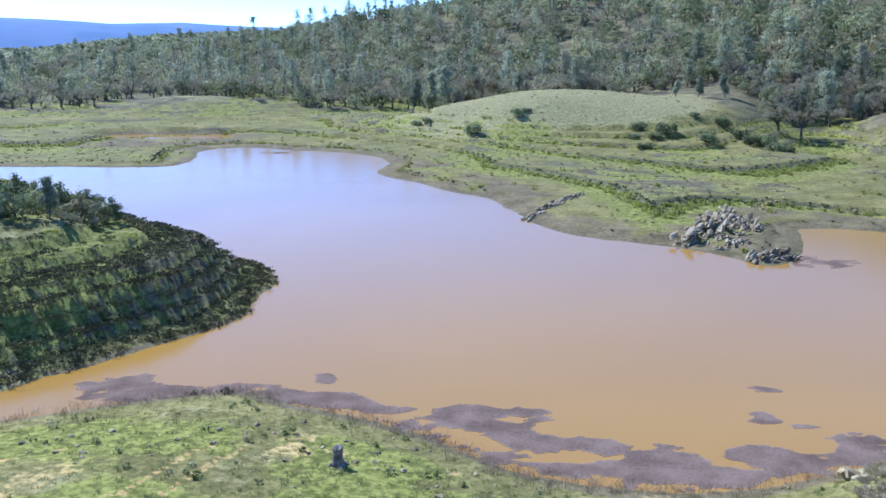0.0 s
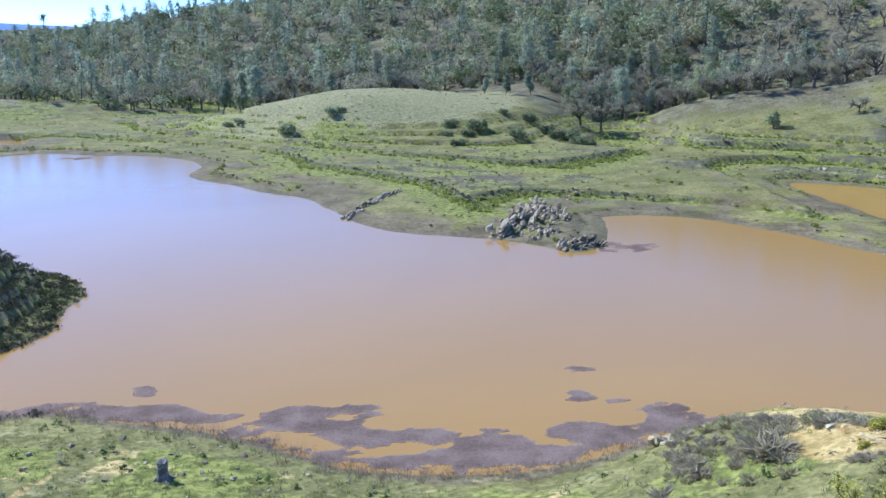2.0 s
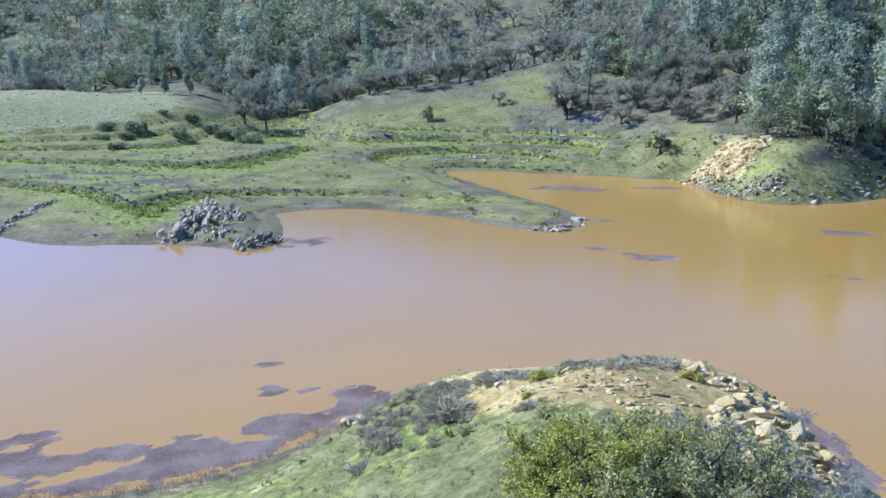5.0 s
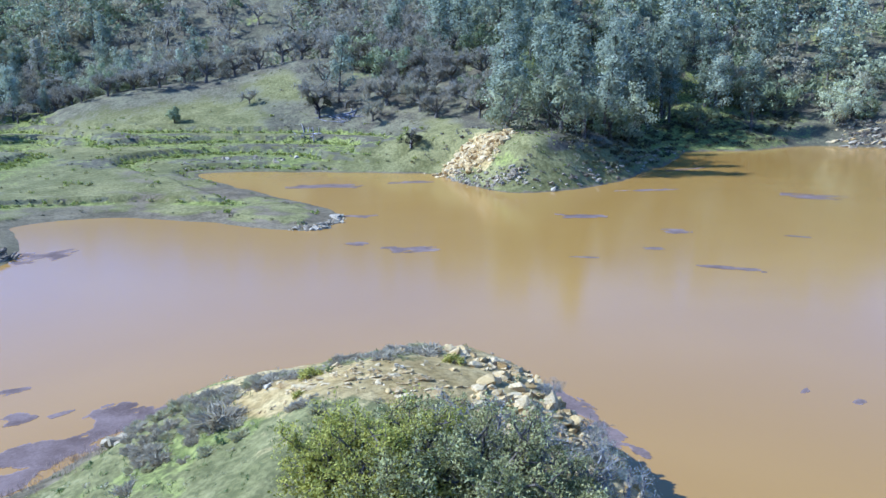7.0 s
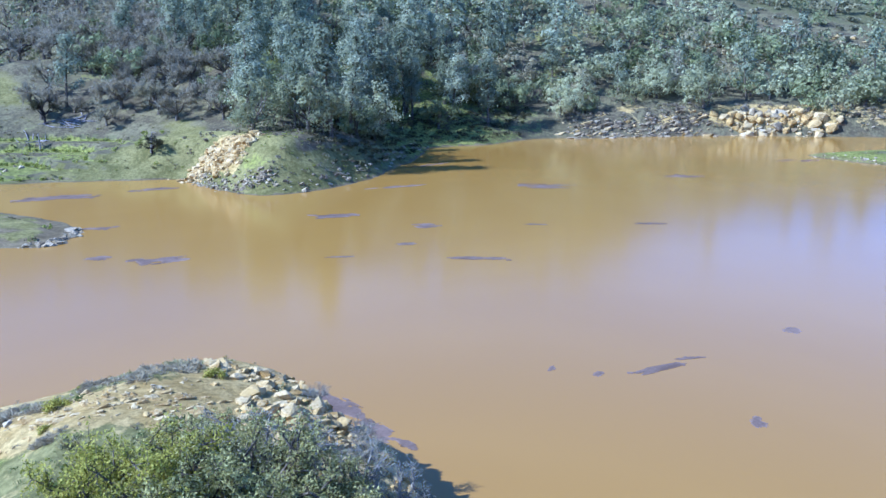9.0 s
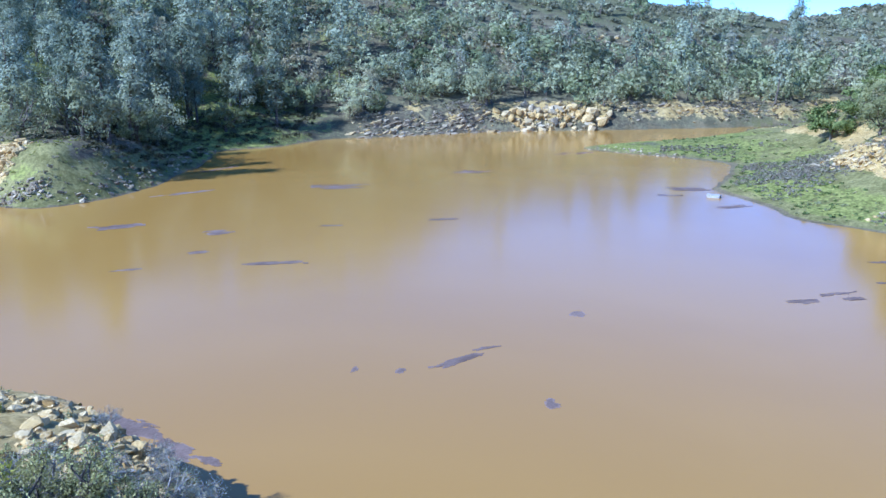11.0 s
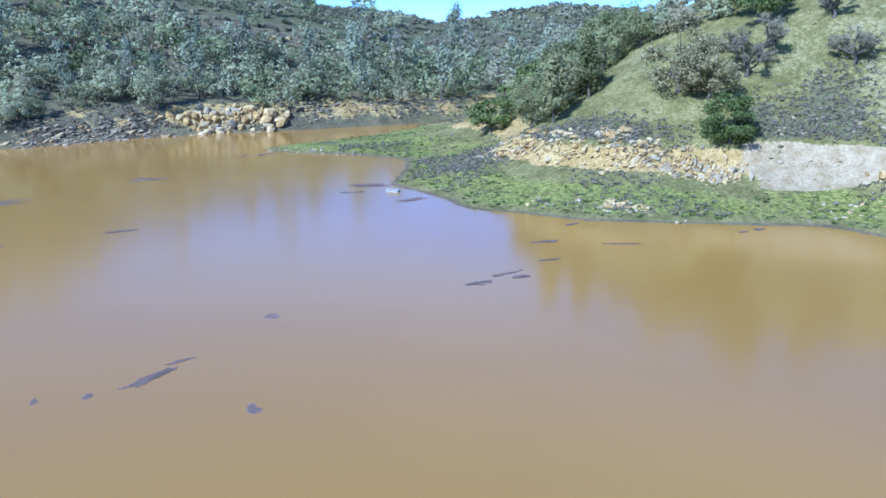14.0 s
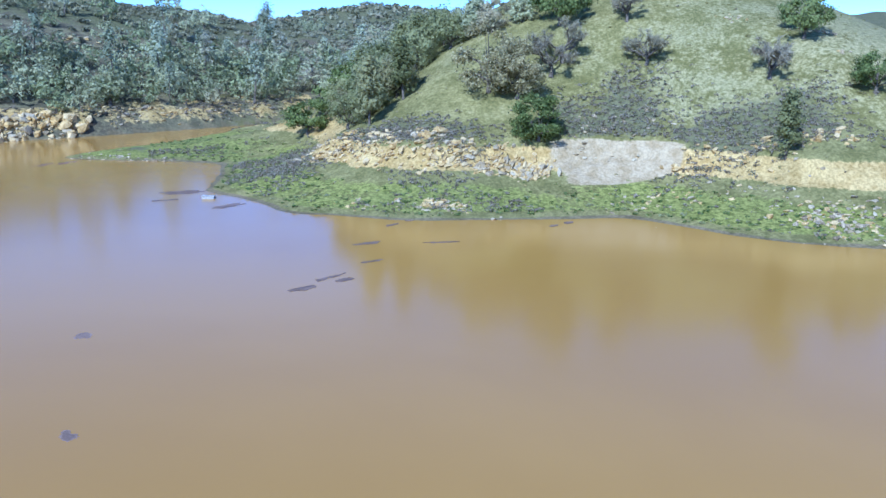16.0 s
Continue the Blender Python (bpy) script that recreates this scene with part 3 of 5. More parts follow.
def unit(v):
    return v / (np.linalg.norm(v, axis=-1, keepdims=True) + 1e-9)


def cards(centers, size, rng, stretch=1.0, along=None, facing=None, loose=0.38):
    """One small leaf triangle at each centre, along a direction or facing one."""
    n = len(centers)
    if facing is not None:
        front = unit(facing + loose * rng.normal(size=(n, 3)))
        a = unit(np.cross(front, rng.normal(size=(n, 3))))
        b = np.cross(front, a)
    else:
        a = unit(rng.normal(size=(n, 3))) if along is None else unit(along + 0.35 * rng.normal(size=(n, 3)))
        b = unit(np.cross(a, unit(rng.normal(size=(n, 3)))))
    s = size * rng.uniform(0.6, 1.4, (n, 1))
    v = np.stack([centers - a * s * stretch * 0.5 - b * s * 0.5, centers - a * s * stretch * 0.5 + b * s * 0.5, centers + a * s * stretch * 0.6], 1)
    return v.reshape(-1, 3), np.arange(3 * n).reshape(n, 3)


def tube(points, radii, sides=5):
    """A tapered tube along the points, as triangles."""
    p, r = np.asarray(points, float), np.asarray(radii, float)
    d = unit(np.gradient(p, axis=0))
    u = unit(np.cross(d, np.array([0.31, 0.87, 0.21])))
    w = np.cross(d, u)
    ang = np.arange(sides) / sides * 2 * np.pi
    rings = p[:, None] + r[:, None, None] * (np.cos(ang)[:, None] * u[:, None] + np.sin(ang)[:, None] * w[:, None])
    f = []
    for k in range(len(p) - 1):
        for i in range(sides):
            j = (i + 1) % sides
            a, b, c, e = k * sides + i, k * sides + j, (k + 1) * sides + j, (k + 1) * sides + i
            f += [(a, b, c), (a, c, e)]
    return rings.reshape(-1, 3), np.array(f)


def grown(pieces):
    """Limbs joined to the stem, the first piece, by a small collar each, so that the wood is one body."""
    v, f = joined(pieces)
    n, links = len(pieces[0][0]), []
    for pv, _ in pieces[1:]:
        k = int(np.argmin(((v[:n] - pv[0]) ** 2).sum(1)))
        links.append((k, n, n + 1))
        n += len(pv)
    return v, np.concatenate([f, np.array(links).reshape(-1, 3)])


def joined(pieces):
    vs, fs, n = [], [], 0
    for v, f in pieces:
        vs.append(v)
        fs.append(f + n)
        n += len(v)
    return np.concatenate(vs), np.concatenate(fs)


def limb(start, end, rng, bend=0.15, n=4):
    t = np.linspace(0, 1, n)[:, None]
    off = rng.normal(size=3) * bend * np.linalg.norm(end - start)
    return start * (1 - t) + end * t + off * np.sin(np.pi * t)


def tree_shape(kind, rng, tall, leaves, leaf, limbs=True, sides=5, full=1.0):
    """Wood and crown of one tree of that height, standing at the origin."""
    wood, tips = [], []
    if kind == "pine":
        spread = tall * rng.uniform(0.17, 0.23)
        lean = rng.normal(size=2) * 0.05 * tall
        top = np.array([lean[0], lean[1], tall])
        stem = limb(np.zeros(3), top, rng, 0.02, 6)
        wood.append(tube(stem, np.linspace(0.024, 0.004, 6) * tall, sides))
        for k in range(rng.integers(30, 36)):
            t = rng.uniform(0.16, 1.0)
            base = np.array([np.interp(t, np.linspace(0, 1, 6), stem[:, i]) for i in range(3)])
            a = rng.uniform(0, 2 * np.pi)
            out = spread * (1.15 - 0.85 * t**1.6) * rng.uniform(0.45, 1.1)
            end = base + np.array([np.cos(a) * out, np.sin(a) * out, out * rng.uniform(0.15, 0.8)])
            if limbs:
                wood.append(tube(limb(base, end, rng, 0.1, 3), np.array([0.007, 0.004, 0.0015]) * tall, 3))
            tips += [(end, 0.095), (base * 0.5 + end * 0.5, 0.095)]
    elif kind == "bare":
        fork = np.array([0.0, 0.0, tall * rng.uniform(0.16, 0.26)])
        wood.append(tube(limb(np.zeros(3), fork, rng, 0.06, 4), np.array([0.05, 0.036, 0.033, 0.032]) * tall, sides))
        for k in range(rng.integers(5, 8)):
            a, up = rng.uniform(0, 2 * np.pi), rng.uniform(0.25, 0.75)
            mid = fork + tall * np.array([np.cos(a) * 0.28 * (1.2 - up), np.sin(a) * 0.28 * (1.2 - up), up * 0.42])
            wood.append(tube(limb(fork, mid, rng, 0.12, 4 if limbs else 2), np.linspace(0.026, 0.011, 4 if limbs else 2) * tall, 4 if limbs else 3))
            for j in range(rng.integers(4, 6)):
                end = mid + tall * rng.uniform(0.14, 0.30) * unit(rng.normal(size=3) * np.array([1, 1, 0.8]) + np.array([np.cos(a), np.sin(a), 0.55]))
                if limbs:
                    wood.append(tube(limb(mid, end, rng, 0.15, 3), np.array([0.011, 0.007, 0.002]) * tall, 3))
                tips += [(end, 0.10), (mid * 0.4 + end * 0.6, 0.09)]
    else:
        spread = tall * rng.uniform(0.42, 0.56) * (1.05 if full > 1 else 1)
        fork = np.array([0.0, 0.0, tall * rng.uniform(0.14, 0.22)])
        wood.append(tube(limb(np.zeros(3), fork, rng, 0.08, 3), np.array([0.05, 0.04, 0.036]) * tall, sides))
        squash = rng.uniform(0.8, 1.05)
        for k in range(int(rng.integers(24, 32) * full)):
            d = unit(rng.normal(size=3) * np.array([1, 1, 0.85]))
            d[2] = d[2] if d[2] > -0.75 else -0.75
            end = np.array([0, 0, tall * 0.5]) + d * np.array([spread, spread, tall * 0.46 * squash]) * rng.uniform(0.6, 1.12)
            end[2] = max(end[2], tall * 0.13)
            if limbs and k % 2:
                wood.append(tube(limb(fork, end, rng, 0.12, 3), np.array([0.018, 0.01, 0.003]) * tall, 3))
            tips.append((end, rng.uniform(0.10, 0.18) / full**0.3))
    c = np.array([t[0] for t in tips])
    s = np.array([t[1] for t in tips]) * tall
    pick = rng.integers(0, len(tips), leaves)
    if kind == "bare":
        d = unit(rng.normal(size=(leaves, 3)) + np.array([0, 0, 0.35]))
        mid = c[pick] + d * (s[pick] * rng.uniform(0.1, 0.9, leaves))[:, None]
        crown = cards(mid, leaf, rng, 7.0, d)
    else:
        shell = unit(rng.normal(size=(leaves, 3))) * (s[pick] * rng.uniform(0.3, 1.15, leaves) * np.where(rng.uniform(size=leaves) < 0.14, 1.9, 1.0))[:, None]
        shell[:, 2] *= 0.75
        middle = np.array([0, 0, tall * 0.45])
        crown = cards(c[pick] + shell, leaf, rng, 1.3, None, unit(shell) + 0.6 * unit(c[pick] - middle) + np.array([0, 0, 0.25]), 0.95 if full > 1 else 0.38)
    return grown(wood), crown


LEAF_OF = {"pine": PINE_LEAF, "live": OAK_LEAF, "grey": GREY_LEAF, "bare": TWIG}
NAME_OF = {"pine": "pine_tree", "live": "live_oak", "grey": "oak_tree", "bare": "bare_oak"}
LABEL_OF = {
    "pine": "tall airy grey-green pine on the reservoir slope",
    "live": "dense dark green live oak on the grassy slope",
    "grey": "rounded grey-green oak with small leaves",
    "bare": "leafless grey oak with a haze of twigs",
}


def tree_thing(name, kind, rng, tall, leaves, leaf, label="", group="", leaf_mat=None, bark=None, full=1.0):
    """An Empty at the foot, with trunk and crown."""
    (wv, wf), (cv, cf) = tree_shape(kind, rng, tall, leaves, leaf, True, 5, full)
    root = tagged(new(name), label or LABEL_OF.get(kind, ""), "tree", group)
    trunk = new("trunk", mesh_of("trunk", wv, wf, bark or BARK, None, True))
    crown = new("crown", mesh_of("crown", cv, cf, leaf_mat or LEAF_OF[kind]))
    trunk.parent = crown.parent = root
    return root


def bush_shape(rng, wide, tall, leaves, leaf, twiggy=False):
    """A low shrub: a few stems and a crown of clumps down to the ground."""
    n = rng.integers(7, 12)
    a = rng.uniform(0, 2 * np.pi, n)
    rr = wide * 0.5 * np.sqrt(rng.uniform(0.02, 0.75, n))
    c = np.stack([np.cos(a) * rr, np.sin(a) * rr, tall * rng.uniform(0.35, 0.75, n) * (1.1 - rr / wide)], 1)
    pick = rng.integers(0, n, leaves)
    off = unit(rng.normal(size=(leaves, 3))) * np.array([wide * 0.22, wide * 0.22, tall * 0.36]) * rng.uniform(0.3, 1.1, (leaves, 1))
    p = c[pick] + off
    p[:, 2] = np.abs(p[:, 2])
    if twiggy:
        return cards(p, leaf, rng, 5.0, unit(p - np.array([0, 0, -0.2]) * tall))
    return cards(p, leaf, rng, 1.3, None, unit(off) + np.array([0, 0, 0.4]))


def bush_thing(name, label, rng, wide, tall, leaves, leaf, material, group="", twiggy=False):
    root = tagged(new(name), label, "shrub", group)
    stems = [tube(limb(np.zeros(3), np.array([wide * 0.3 * np.cos(a), wide * 0.3 * np.sin(a), tall * 0.7]), rng, 0.1, 3), np.array([0.03, 0.02, 0.006]) * wide, 4) for a in rng.uniform(0, 6.28, 6)]
    sv, sf = grown(stems)
    s = new("stem", mesh_of("stem", sv, sf, BARK, None, True))
    cv, cf = bush_shape(rng, wide, tall, leaves, leaf, twiggy)
    c = new("crown", mesh_of("crown", cv, cf, material))
    s.parent = c.parent = root
    return root


def spread_copies(template, places, rng, lo=0.85, hi=1.15, sink=0.12):
    """Stands the thing at the first place and copies of it at the others; places hold x, y, z and a size."""
    for k, (x, y, z, s) in enumerate(places):
        s = s * rng.uniform(lo, hi)
        m = pose(x, y, z - sink, 0, 0, rng.uniform(0, 360)) @ Matrix.Diagonal((s, s, s * rng.uniform(0.93, 1.07), 1))
        if k == 0:
            first = m
        else:
            copy_thing(template, m)
    if len(places):
        template.matrix_basis = first


# ---- woods ----
def candidates(az_lo, az_hi, r_lo, r_hi, cell, rng):
    """A jittered grid of places within a sector."""
    g = np.arange(-r_hi, r_hi, cell)
    x, y = [a.ravel() for a in np.meshgrid(g, g)]
    x, y = x + rng.uniform(-0.9, 0.9, len(x)) * cell, y + rng.uniform(-0.9, 0.9, len(x)) * cell
    r, az = np.hypot(x, y), np.degrees(np.arctan2(x, y))
    ok = (r > r_lo) & (r < r_hi) & (az > az_lo) & (az < az_hi)
    return x[ok], y[ok]


def wood_places():
    x1, y1 = candidates(35, 113, 140, 335, 6.0, RNG)
    x2, y2 = candidates(20, 113, 335, 640, 8.2, RNG)
    x3, y3 = candidates(-31, 35, 195, 335, 5.2, RNG)
    x4, y4 = candidates(-31, 20, 335, 640, 6.5, RNG)
    x, y = np.concatenate([x1, x2, x3, x4]), np.concatenate([y1, y2, y3, y4])
    z, _, s = survey(x, y)
    crest = np.interp(s["az"], RIDGE_AZ, CREST_AT)
    keep = (s["wooded"] > 0.5) & (s["sd"] > np.where((s["az"] > 57) & (s["az"] < 70), 3.0, 5.5)) & (s["r"] < crest + 25)
    thin = np.where(s["n2"] > 0.28, np.where(s["az"] < 35, 0.75, 0.4), 0.95)
    thin = np.where((s["spur"] > 2.0) & (s["r"] < 330), np.where(s["az"] < 39, 0.42, 0.95), thin)
    thin = np.where((s["az"] > 14) & (s["az"] < 36) & (s["spur"] < 2), 0.95, thin)
    thin = np.where((s["hump"] > 1.2) & ((s["y"] < 262) | ((s["x"] < -40) & (s["y"] < 298))), 0.0, thin)
    thin = np.where(s["az"] < -16, thin * 0.75, thin)
    scrub = (s["az"] > 77) & (s["az"] < 118) & (s["r"] > 285) & (z > 16.5)
    thin = np.where(scrub, 0.10, thin)
    draw = (np.abs(s["az"] - 71.5 - 0.004 * (s["r"] - 210)) < 1.3) & (s["r"] < 246)
    thin = np.where((s["az"] > 58) & (s["az"] < 100) & ~scrub, np.maximum(thin, 0.75), thin)
    thin = np.where(draw, 0.04, thin)
    thin = thin * (1 - 0.9 * np.exp(-(((s["x"] - 151) / 13) ** 2) - ((s["y"] - 170) / 15) ** 2))
    thin = np.where((s["az"] > 23) & (s["az"] < 40.5) & (s["r"] < 230), 0.02, thin)
    keep &= RNG.uniform(size=len(x)) < thin
    keep &= ~((s["az"] > 101) & (s["r"] < 262))
    return [a[keep] for a in (x, y, z, s["az"], s["r"], s["ridge_foot"])]


def kind_at(az, r, foot, u):
    if az < 32:
        mix = (0.55, 0.15, 0.15) if r < foot + 45 else (0.24, 0.12, 0.34)
    elif az < 50:
        mix = (0.62, 0.20, 0.08)
    elif az < 73:
        mix = (0.06, 0.50, 0.20)
    else:
        mix = (0.04, 0.14, 0.26)
    b = np.cumsum(mix)
    return "bare" if u < b[0] else "pine" if u < b[1] else "live" if u < b[2] else "grey"


WX, WY, WZ, WAZ, WR, WF = wood_places()
KINDS = np.array([kind_at(a, r, f, u) for a, r, f, u in zip(WAZ, WR, WF, RNG.uniform(size=len(WX)))])
GROWTH = np.interp(WAZ, (-31, 25, 40), (0.8, 0.8, 1.0)) * np.where((WAZ > 54) & (WAZ < 71) & (WR < 270), 1.1, 1.0)
TALL = {"pine": 14.0, "live": 8.2, "grey": 8.6, "bare": 10.5}
near_rank = WR + np.where(WAZ < 35, -40, 0) + RNG.uniform(0, 25, len(WR))
near = np.zeros(len(WR), bool)
near[np.argsort(near_rank)[:290]] = True

for kind, leaves, leaf in (("pine", 2300, 0.29), ("live", 2000, 0.29), ("grey", 2000, 0.28), ("bare", 1400, 0.11)):
    which = np.flatnonzero(near & (KINDS == kind))
    parts = np.array_split(RNG.permutation(which), 5)
    for k, some in enumerate(parts):
        if len(some):
            t = tree_thing(NAME_OF[kind], kind, np.random.default_rng(100 + k), TALL[kind], leaves, leaf, "", NAME_OF[kind] + "s on the slopes")
            spread_copies(t, [(WX[i], WY[i], WZ[i], GROWTH[i]) for i in some], RNG, 0.7, 1.25)


def far_wood(name, label, kind, which, leaves, leaf):
    """All the farther trees of a kind, as one mesh."""
    forms = []
    for k in range(6):
        wood, crown = tree_shape(kind, np.random.default_rng(200 + k), TALL[kind], leaves, leaf, False, 3)
        forms.append((wood, crown))
    vs, fs, mi, tint, n = [], [], [], [], 0
    for i in which:
        (wv, wf), (cv, cf) = forms[RNG.integers(6)]
        a, s = RNG.uniform(0, 6.28), RNG.uniform(0.68, 1.25) * GROWTH[i]
        rot = np.array([[np.cos(a), -np.sin(a), 0], [np.sin(a), np.cos(a), 0], [0, 0, 1]]) * s
        v = np.concatenate([wv, cv]) @ rot.T + np.array([WX[i], WY[i], WZ[i] - 0.2])
        vs.append(v)
        fs.append(np.concatenate([wf, cf + len(wv)]) + n)
        mi.append(np.r_[np.zeros(len(wf)), np.ones(len(cf))])
        tint.append(np.full(len(v), RNG.uniform()))
        n += len(v)
    if vs:
        me = mesh_of(name, np.concatenate(vs), np.concatenate(fs), [BARK, LEAF_OF[kind]], np.concatenate(mi), False, {"tint": np.concatenate(tint)})
        tagged(new(name, me), label, "woods", kind="stuff")


for kind, leaves, leaf in (("pine", 330, 0.56), ("live", 300, 0.56), ("grey", 310, 0.54), ("bare", 180, 0.22)):
    far_wood("far_" + NAME_OF[kind] + "s", LABEL_OF[kind] + ", many on the far ridge", kind, np.flatnonzero(~near & (KINDS == kind)), leaves, leaf)


def scatter(name, label, category, material, places, forms, rng, lo=0.7, hi=1.3, sink=0.02):
    """Uncountable small growth as one mesh: forms are leaf meshes, places hold x, y, z arrays."""
    vs, fs, tint, n = [], [], [], 0
    for x, y, z in zip(*places):
        v, f = forms[rng.integers(len(forms))]
        a, s = rng.uniform(0, 6.28), rng.uniform(lo, hi)
        rot = np.array([[np.cos(a), -np.sin(a), 0], [np.sin(a), np.cos(a), 0], [0, 0, 1]]) * s
        vs.append(v @ rot.T + np.array([x, y, z - sink]))
        fs.append(f + n)
        tint.append(np.full(len(v), rng.uniform()))
        n += len(v)
    me = mesh_of(name, np.concatenate(vs), np.concatenate(fs), material, None, False, {"tint": np.concatenate(tint)})
    return tagged(new(name, me), label, category, kind="stuff")


def sector(az_lo, az_hi, r_lo, r_hi, cell, test):
    """Places of a sector where test(z, cover, site) holds."""
    x, y = candidates(az_lo, az_hi, r_lo, r_hi, cell, RNG)
    z, c, s = survey(x, y)
    ok = test(z, c, s)
    return x[ok], y[ok], z[ok]


def chance(p):
    return RNG.uniform(size=np.shape(p)) < p


# brush on the eastern ridge
brush_forms = [bush_shape(np.random.default_rng(300 + k), 3.2, 1.7, 64, 0.55) for k in range(6)]
scatter("chaparral", "low grey-green chaparral brush covering the eastern ridge", "brush", CHAPARRAL,
        sector(77, 118, 280, 560, 4.3, lambda z, c, s: (z > 15) & (s["wooded"] > -1) & (s["ridge_foot"] < s["r"]) & chance(np.full(len(z), 0.72))), brush_forms, RNG)
# green growth along the old water lines
herb_forms = [bush_shape(np.random.default_rng(320 + k), 1.15, 0.7, 22, 0.26) for k in range(6)]
scatter("bench_herbs", "bright yellow-green herbs growing in bands along old water lines", "herbs", BENCH_HERB,
        sector(-30, 56, 80, 260, 0.85, lambda z, c, s: (s["sd"] > 2) & ~s["bank"] & (z < 7.5) & chance(np.clip(np.where(s["lip"] > 0.4, 0.9 + 0.3 * s["n1"], 0.006), 0, 0.98))), herb_forms, RNG, 0.4, 1.1)
# leaf colour of these weeds imitates the shade below the bench lips
scatter("bench_brush", "weeds on the short bench banks, coloured dark to imitate their shade", "brush", DARK_SHADED_BRUSH,
        sector(-30, 56, 80, 260, 0.62, lambda z, c, s: (s["sd"] > 2) & ~s["bank"] & (z < 7.5) & (s["edge"] > 0.12) & (s["edge"] < 0.85) & chance(np.clip(0.3 + 0.5 * s["n1"], 0, 0.65))), herb_forms, RNG, 0.25, 0.6)
# brush and herbs on the headland; its shade is darkened into the brush colour
dark_forms = [bush_shape(np.random.default_rng(340 + k), 1.5, 0.75, 60, 0.19) for k in range(6)]
flank_forms = [bush_shape(np.random.default_rng(345 + k), 1.7, 0.42, 80, 0.13) for k in range(8)]
scatter("headland_brush", "brown-green brush on the headland's shaded side, leaf colour darkened for the shade", "brush", DARK_SHADED_BRUSH,
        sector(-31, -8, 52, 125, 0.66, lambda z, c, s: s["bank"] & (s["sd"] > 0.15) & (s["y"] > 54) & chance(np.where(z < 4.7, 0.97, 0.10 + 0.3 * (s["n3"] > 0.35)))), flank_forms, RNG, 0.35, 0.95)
scatter("headland_herbs", "green herbs and low bushes along the benches of the headland", "herbs", BENCH_HERB,
        sector(-31, -8, 52, 125, 0.8, lambda z, c, s: s["bank"] & (s["sd"] > 0.8) & (s["y"] > 54) & chance(np.where(z > 4.7, np.clip(0.3 + 0.6 * s["n3"], 0.05, 0.7), np.where(s["sd"] < 4, 0.12, 0.03)))), flank_forms, RNG, 0.2, 0.6)
# the peninsula's brush
def hill_brush(s):
    """Patches of brush on the hillside."""
    return np.clip(brush_patches(s["x"] + 2 * s["n3"], s["y"] + 2 * s["n3"]) * (1.1 + 0.6 * s["n1"]), 0, 1)


scatter("peninsula_brush", "grey-brown low brush on the banks of the peninsula", "brush", GREY_BRUSH,
        sector(93, 140, 95, 190, 0.55, lambda z, c, s: (s["pen"] > 0.4) & (s["sd"] > 2.5) & chance(np.clip(np.where(z < 4.2, (0.2 + 1.0 * s["n1"]) * np.where(s["y"] < -62, 0.15, 0.9), 0) + 1.15 * hill_brush(s), 0, 0.92) * (c["white"] < 0.3))),
        [bush_shape(np.random.default_rng(360 + k), 1.15, 0.55, 18, 0.21) for k in range(8)], RNG, 0.4, 1.1)
scatter("peninsula_herbs", "bright green herbs along the water of the peninsula", "herbs", HERB,
        sector(93, 140, 95, 205, 1.2, lambda z, c, s: (s["pen"] > 0.4) & (s["sd"] > 1.2) & (z < 3.0) & chance(0.9 * np.exp(-s["sd"] / 10))),
        [bush_shape(np.random.default_rng(380 + k), 0.8, 0.3, 16, 0.20) for k in range(5)], RNG, 0.5, 1.3)
# tussocks that roughen the open grass
tussock_forms = [bush_shape(np.random.default_rng(390 + k), 0.8, 0.2, 12, 0.2) for k in range(5)]
scatter("tussocks", "pale dry grass tussocks on the open slopes", "grass", PALE_GRASS,
        sector(-30, 140, 95, 300, 2.0, lambda z, c, s: (s["wooded"] < 0.5) & ~s["bank"] & (s["sd"] > 8) & chance(np.clip(0.3 + 0.5 * s["n1"] - 0.2 * (s["hump"] > 3), 0.05, 0.7))), tussock_forms, RNG, 0.4, 1.2)
# grass and weeds of the near bank
tuft_forms = [cards(np.random.default_rng(400 + k).normal(size=(12, 3)) * np.array([0.14, 0.14, 0.05]) + np.array([0, 0, 0.09]), 0.045, np.random.default_rng(k), 6.0, np.tile([[0.0, 0.0, 1.0]], (12, 1))) for k in range(6)]
scatter("bank_grass", "short uneven grass tufts on the near bank", "grass", HERB,
        sector(-31, 62, 22, 60, 0.5, lambda z, c, s: s["bank"] & (s["sd"] > 0.6) & chance(np.clip(0.35 + 0.6 * s["n1"], 0.03, 0.8) * (1 - 0.7 * (c["soil"] > 0.4)))), tuft_forms, RNG, 0.3, 0.9)
weed_forms = [bush_shape(np.random.default_rng(420 + k), 0.62, 0.42, 46, 0.10) for k in range(6)]
scatter("bank_weeds", "small dark green weeds dotted over the near bank", "weeds", HERB,
        sector(-31, 62, 24, 58, 1.1, lambda z, c, s: s["bank"] & (s["sd"] > 1.5) & chance(np.clip(0.07 + 0.3 * s["n2"], 0.02, 0.22))), weed_forms, RNG, 0.35, 1.2)
point_forms = [bush_shape(np.random.default_rng(430 + k), 0.55, 0.28, 26, 0.075) for k in range(6)]
scatter("point_scrub", "small grey-green tufts scattered over the near point", "scrub", SAGE,
        sector(20, 62, 20, 48, 0.75, lambda z, c, s: s["bank"] & (s["sd"] > 1.5) & (s["nose"] > 0.5) & chance(np.clip(0.3 + 0.7 * s["n3"], 0.04, 0.7) * np.where(c["soil"] > 0.45, 0.25, 1.0))), point_forms, RNG, 0.3, 1.0)
